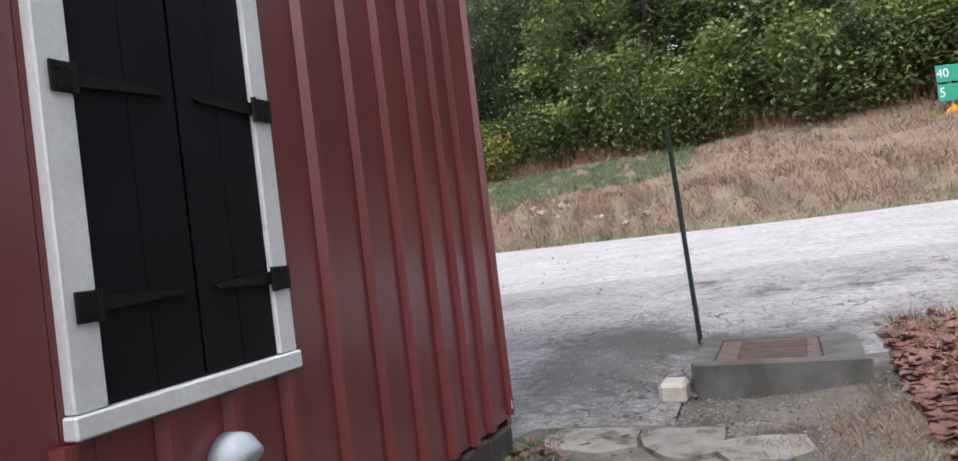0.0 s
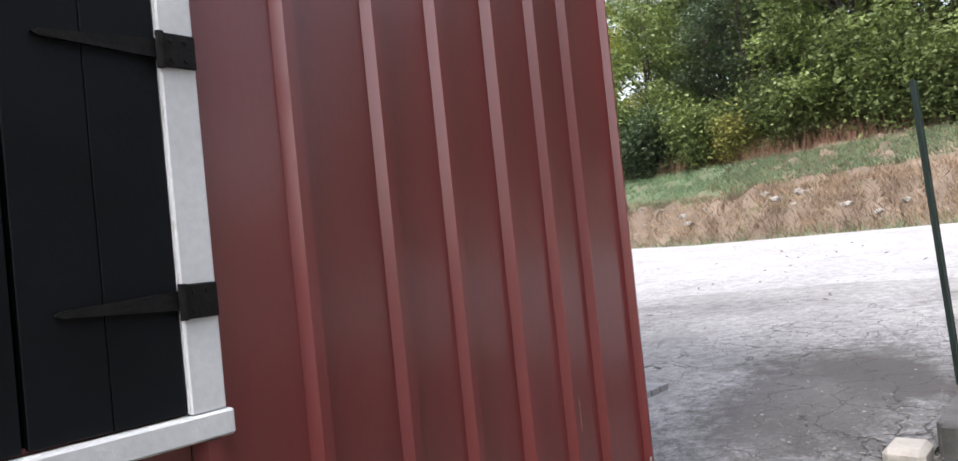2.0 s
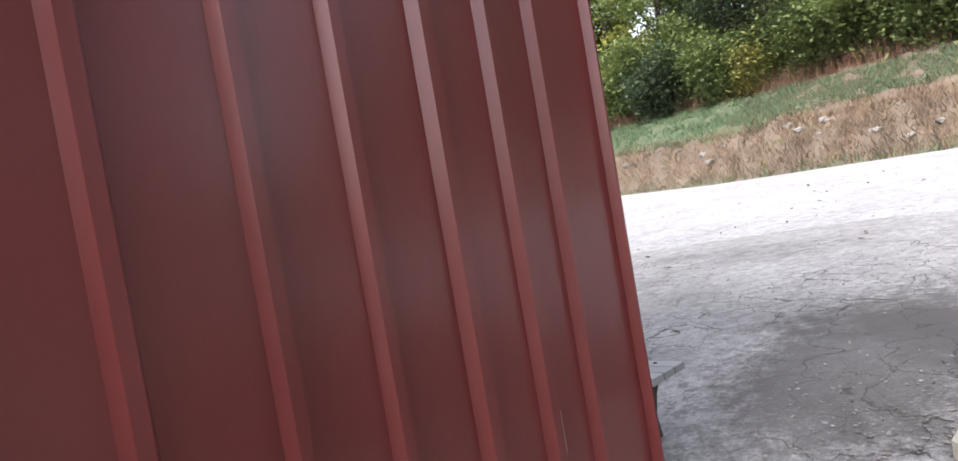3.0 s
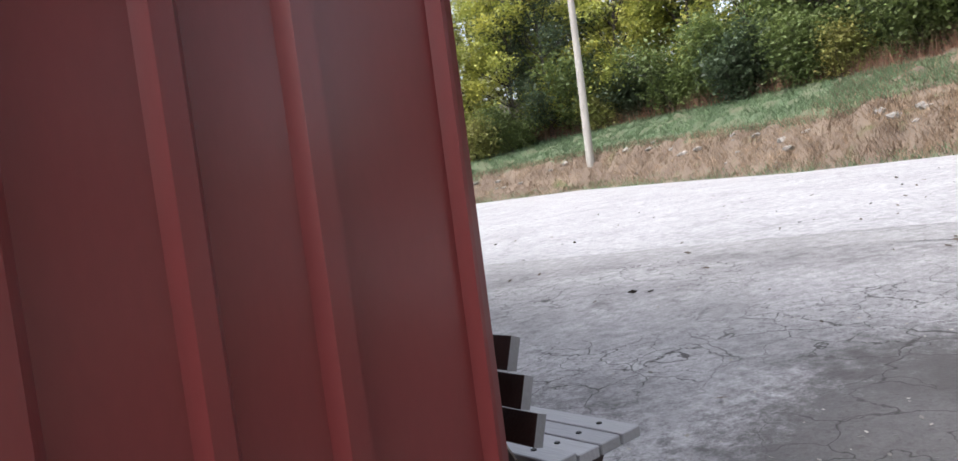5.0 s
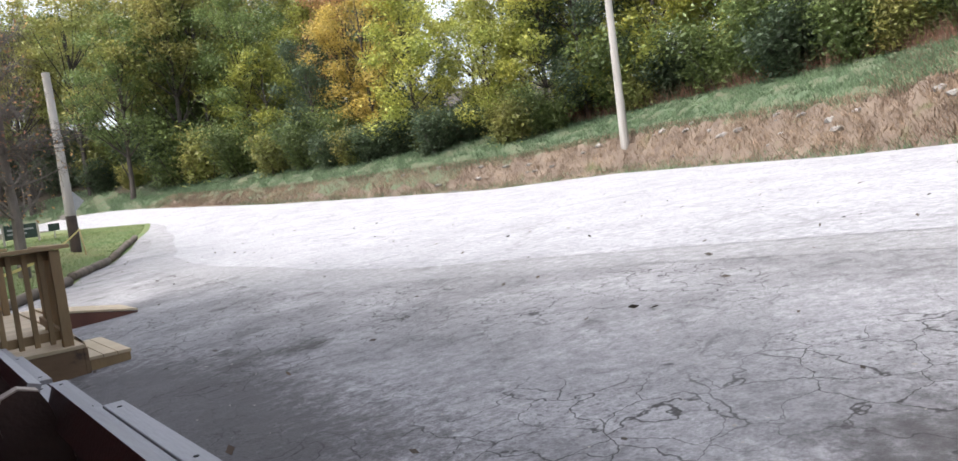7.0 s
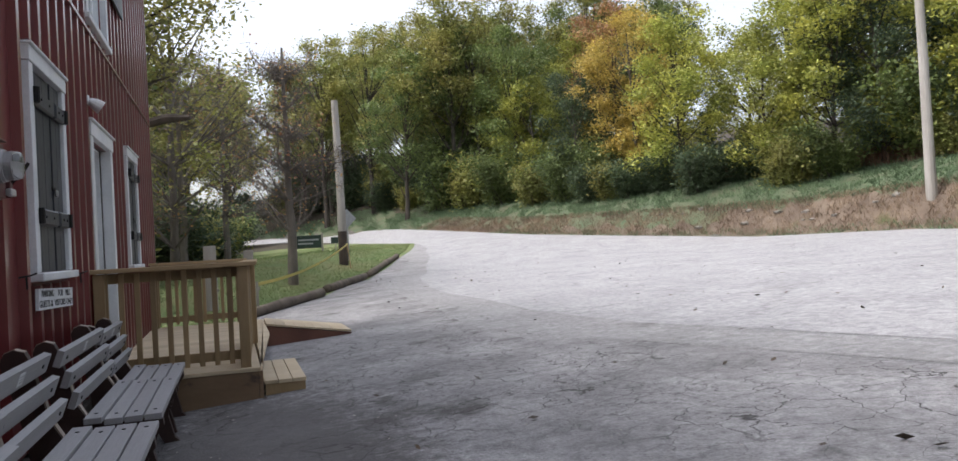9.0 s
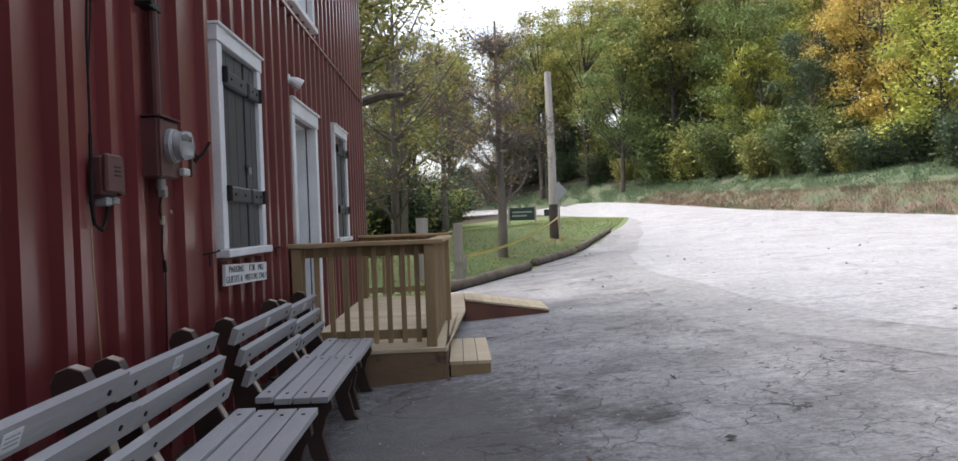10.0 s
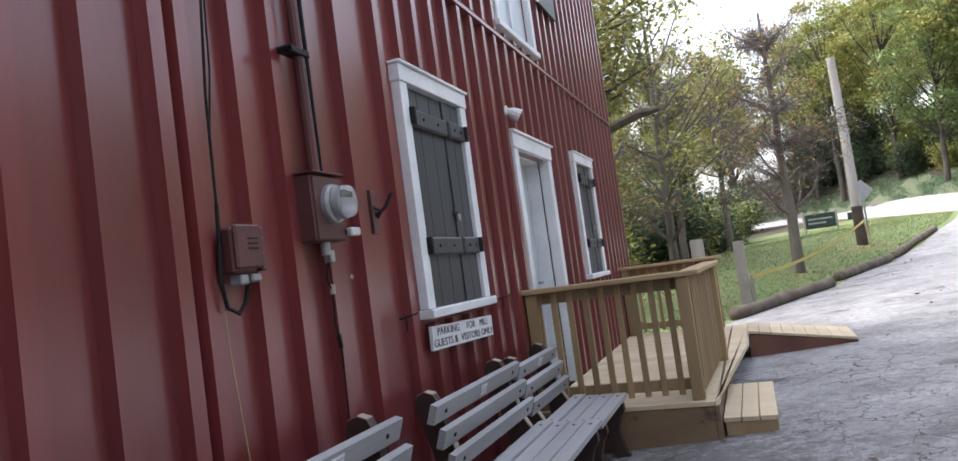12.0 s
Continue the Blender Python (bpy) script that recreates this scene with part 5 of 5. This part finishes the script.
def make_bare_tree(at, height, seed, label, twigs, lean=(0, 0)):
    """A nearly leafless tree: trunk, limbs and a haze of fine twigs."""
    rand, gen = random.Random(seed), np.random.default_rng(seed)
    t = thing("bare_tree", label, "tree", at=(*at, ground_z(*at)))
    bm = bmesh.new()
    trunk = [Vector((lean[0] * h * h + rand.uniform(-0.05, 0.05), lean[1] * h * h, -0.3 + height * h)) for h in np.linspace(0, 1, 9)]
    tube(trunk, [0.17 * (1 - 0.1 * i) for i in range(9)], 9, bm)
    part("trunk", bm, PALEBARK, t)
    ends = []
    bm = bmesh.new()
    for k in range(46):
        i = rand.randint(2, 7)
        ang = rand.uniform(0, 6.28)
        ln = (1.0 - 0.08 * i) * height * rand.uniform(0.25, 0.42)
        pts = branch(bm, trunk[i], (math.cos(ang), math.sin(ang), rand.uniform(0.05, 0.8)), ln, 0.045, rand, 0.3, 4, 5)
        ends += pts[1:]
    part("branchwork", bm, PALEBARK, t)
    e = np.array([tuple(p) for p in ends])
    c = e[gen.integers(0, len(e), twigs)] + gen.normal(0, 0.12, (twigs, 3))
    d = gen.normal(0, 1, (twigs, 3)) + np.array((0, 0, 0.1))
    d = d / np.linalg.norm(d, axis=1)[:, None] * gen.uniform(0.25, 0.8, (twigs, 1))
    s = np.cross(d, gen.normal(0, 1, (twigs, 3)))
    s = s / np.linalg.norm(s, axis=1)[:, None] * 0.007
    quads("twig_haze", np.stack([c - s, c + s, c + d], 1), PALEBARK, parent=t)
    cl = leaf_cloud(e, np.array((0.3, 0.3, 0.3)), 900, 0.06, gen)
    quads("thin_foliage", cl, LEAVES["rust"], parent=t)
    return t


make_bare_tree((2.95, 23.6), 7.6, 61, "grey, nearly bare small tree on the lawn", 5200)
make_bare_tree((-0.5, 30.0), 9.0, 63, "grey, nearly bare tree behind the lawn", 4200)
make_bare_tree((1.0, 36.0), 9.5, 64, "grey, nearly bare tree behind the lawn", 4200)
make_bare_tree((-2.5, 25.5), 8.0, 65, "grey, nearly bare tree beside the mill", 4200)
# the old tree behind the mill with a heavy limb
old = thing("old_tree", "old tree behind the mill with a thick lichen-grey limb", "tree", at=(-2.6, 19.0, ground_z(-2.6, 19.0)), group="wood behind the mill")
bm = bmesh.new()
ro = random.Random(66)
tube([(0, 0, -0.4), (0.1, 0, 2), (0.0, 0.1, 4.0), (0.3, 0.2, 6.5), (0.5, 0.3, 9.5)], [0.34, 0.3, 0.27, 0.2, 0.08], 10, bm)
part("trunk", bm, BARK, old)
bm = bmesh.new()
tube([(0.05, 0, 3.9), (1.0, -0.6, 4.1), (1.9, -1.2, 4.12), (2.6, -1.6, 4.25), (3.1, -1.9, 4.22)], [0.15, 0.11, 0.10, 0.11, 0.05], 8, bm)
part("heavy_limb", bm, BARK, old)
tips = []
bm = bmesh.new()
for k in range(22):
    ang = ro.uniform(-1.6, 1.6)
    tips += branch(bm, (0.2, 0.1, ro.uniform(4, 8.5)), (math.cos(ang), math.sin(ang) * 0.8, ro.uniform(0.1, 0.8)), ro.uniform(1.6, 4.2), 0.07, ro, 0.3, 5, 5)[2:]
part("branchwork", bm, BARK, old)
quads("crown", leaf_cloud(np.array([tuple(p) for p in tips]), np.array((0.4, 0.4, 0.3)), 5200, 0.08, np.random.default_rng(67)), LEAVES["olive"], parent=old)

# ---- grass, weeds, leaf litter ----
gen = np.random.default_rng(101)


def blades(name, label, n, place, height, width, material, lean=0.35):
    """Loose grass: slim triangles that stand on the land at the places given."""
    x, y = place(n)
    z = land(x, y)
    h = height * gen.uniform(0.4, 1.3, n)
    ang = gen.uniform(0, 2 * np.pi, n)
    foot = np.stack([x, y, z - 0.03], 1)
    w = np.stack([np.cos(ang), np.sin(ang), 0 * ang], 1) * (width * gen.uniform(0.6, 1.4, n))[:, None]
    tip = foot + np.stack([gen.normal(0, lean, n) * h, gen.normal(0, lean, n) * h, h], 1)
    return quads(name, np.stack([foot - w, foot + w, tip], 1), material, "stuff", label, "grass")


def on_bank(d0, d1, y0, y1):
    def place(n):
        y = gen.uniform(y0, y1, n)
        return edge(y) + gen.uniform(d0, d1, n), y
    return place


def on_lawn(n):
    y = gen.uniform(15.5, 46, n)
    return np.interp(y, KERB_Y, KERB_X) - 0.3 - gen.uniform(0, 1, n) ** 1.3 * 8, y


blades("dry_grass", "dry straw-coloured grass on the road bank", 60000, on_bank(0.2, 2.4, -22, 50), 0.2, 0.012, DRYBLADE, 0.5)
blades("dry_grass", "dry tall grass on the near bank", 60000, on_bank(0.4, 9.0, -24, 9), 0.17, 0.014, DRYBLADE, 0.6)
blades("green_grass", "low green grass on the bank", 110000, on_bank(2.0, 8.0, 7, 54), 0.14, 0.018, GREENBLADE, 0.6)
blades("green_grass", "green verge where the road bends away", 30000, on_bank(0.1, 5.0, 48, 76), 0.16, 0.022, GREENBLADE, 0.6)
blades("green_grass", "patch of low green growth on the bank", 22000, on_bank(3.2, 6.2, 1, 9), 0.14, 0.018, GREENBLADE, 0.6)
blades("green_grass", "green tufts at the foot of the bank", 9000, on_bank(0.0, 0.7, -10, 40), 0.16, 0.012, GREENBLADE)
blades("rust_weeds", "rust-brown weeds along the wood's edge", 26000, on_bank(6.4, 8.6, -24, 52), 0.75, 0.012, REDBLADE, 0.25)
blades("lawn_grass", "short lawn grass beside the road", 70000, on_lawn, 0.07, 0.012, LAWNBLADE, 0.6)
blades("straw", "yellowed grass near the drain", 9000, lambda n: (gen.normal(0.0, 0.45, n), gen.normal(-2.3, 0.45, n)), 0.07, 0.0035, DRYBLADE, 0.8)
blades("verge_grass", "mixed verge grass beyond the drain", 16000, lambda n: (gen.uniform(0.3, 2.6, n), gen.uniform(-6.5, -2.3, n)), 0.13, 0.005, DRYBLADE, 0.6)
blades("yard_grass", "thin grass beside the mill's side wall", 14000, lambda n: (gen.uniform(-7, -0.3, n), gen.uniform(-3.4, -0.15, n)), 0.07, 0.005, LAWNBLADE, 0.7)


def fallen(name, label, n, x, y, size, material, lift):
    z = land(x, y) + lift
    a = gen.normal(0, 1, (n, 3))
    a[:, 2] *= 0.16
    a /= np.linalg.norm(a, axis=1)[:, None]
    b = np.cross(np.tile(np.array((0, 0, 1.0)), (n, 1)) + gen.normal(0, 0.3, (n, 3)), a)
    b /= np.linalg.norm(b, axis=1)[:, None]
    s = size * gen.uniform(0.5, 1.3, (n, 1))
    p = np.stack([x, y, z], 1)
    return quads(name, np.stack([p - a * s, p + b * s * 0.6, p + a * s, p - b * s * 0.6], 1), material, "stuff", label, "leaves")


n = 5200
fallen("leaf_litter", "drift of fallen red-brown leaves by the drain", n, gen.normal(0.85, 0.6, n), -2.2 - np.abs(gen.normal(0, 0.9, n)), 0.06, LITTER, gen.uniform(0.01, 0.05, n))
n = 320
fallen("corner_leaves", "fallen brown leaves at the foot of the side wall", n, gen.uniform(-2.2, 0.1, n), -0.04 - np.abs(gen.normal(0, 0.2, n)), 0.04, LITTER, gen.uniform(0.005, 0.03, n))
blades("corner_weeds", "green weeds at the foot of the side wall", 1500, lambda n: (gen.uniform(-2.0, 0.1, n), -0.05 - np.abs(gen.normal(0, 0.14, n))), 0.09, 0.006, GREENBLADE, 0.7)
n = 2600
fallen("gravel", "loose dark gravel round the drain", n, gen.normal(0.75, 0.55, n), gen.normal(-1.1, 0.5, n), 0.014, FLAG, 0.008)
n = 340
fallen("scattered_leaves", "scattered dark fallen leaves on the asphalt", n, gen.uniform(0.3, 14, n), gen.uniform(-0.5, 24, n), 0.035, DARKLEAF, 0.02)
n = 900
fallen("gravel_bits", "small pale stone chips on the asphalt", n, gen.uniform(0.2, 6.5, n), gen.uniform(-1, 14, n), 0.012, PALESTONE, 0.012)
rk = random.Random(12)
for k in range(44):
    yy = rk.uniform(2, 30)
    xx = float(edge(yy)) + rk.uniform(0.9, 2.3)
    s = rk.uniform(0.08, 0.26)
    rock = thing("bank_rock", "pale limestone rock showing in the bank", "rock", at=(xx, yy, ground_z(xx, yy) - 0.3 * s), turn=rk.uniform(0, 360), group="rocks in the bank")
    bm = bmesh.new()
    bmesh.ops.create_icosphere(bm, subdivisions=1, radius=s)
    for v in bm.verts:
        v.co = Vector((v.co.x * rk.uniform(0.8, 1.5), v.co.y * rk.uniform(0.8, 1.4), v.co.z * 0.55 * rk.uniform(0.7, 1.2)))
    part("stone", bm, FLAG, rock)
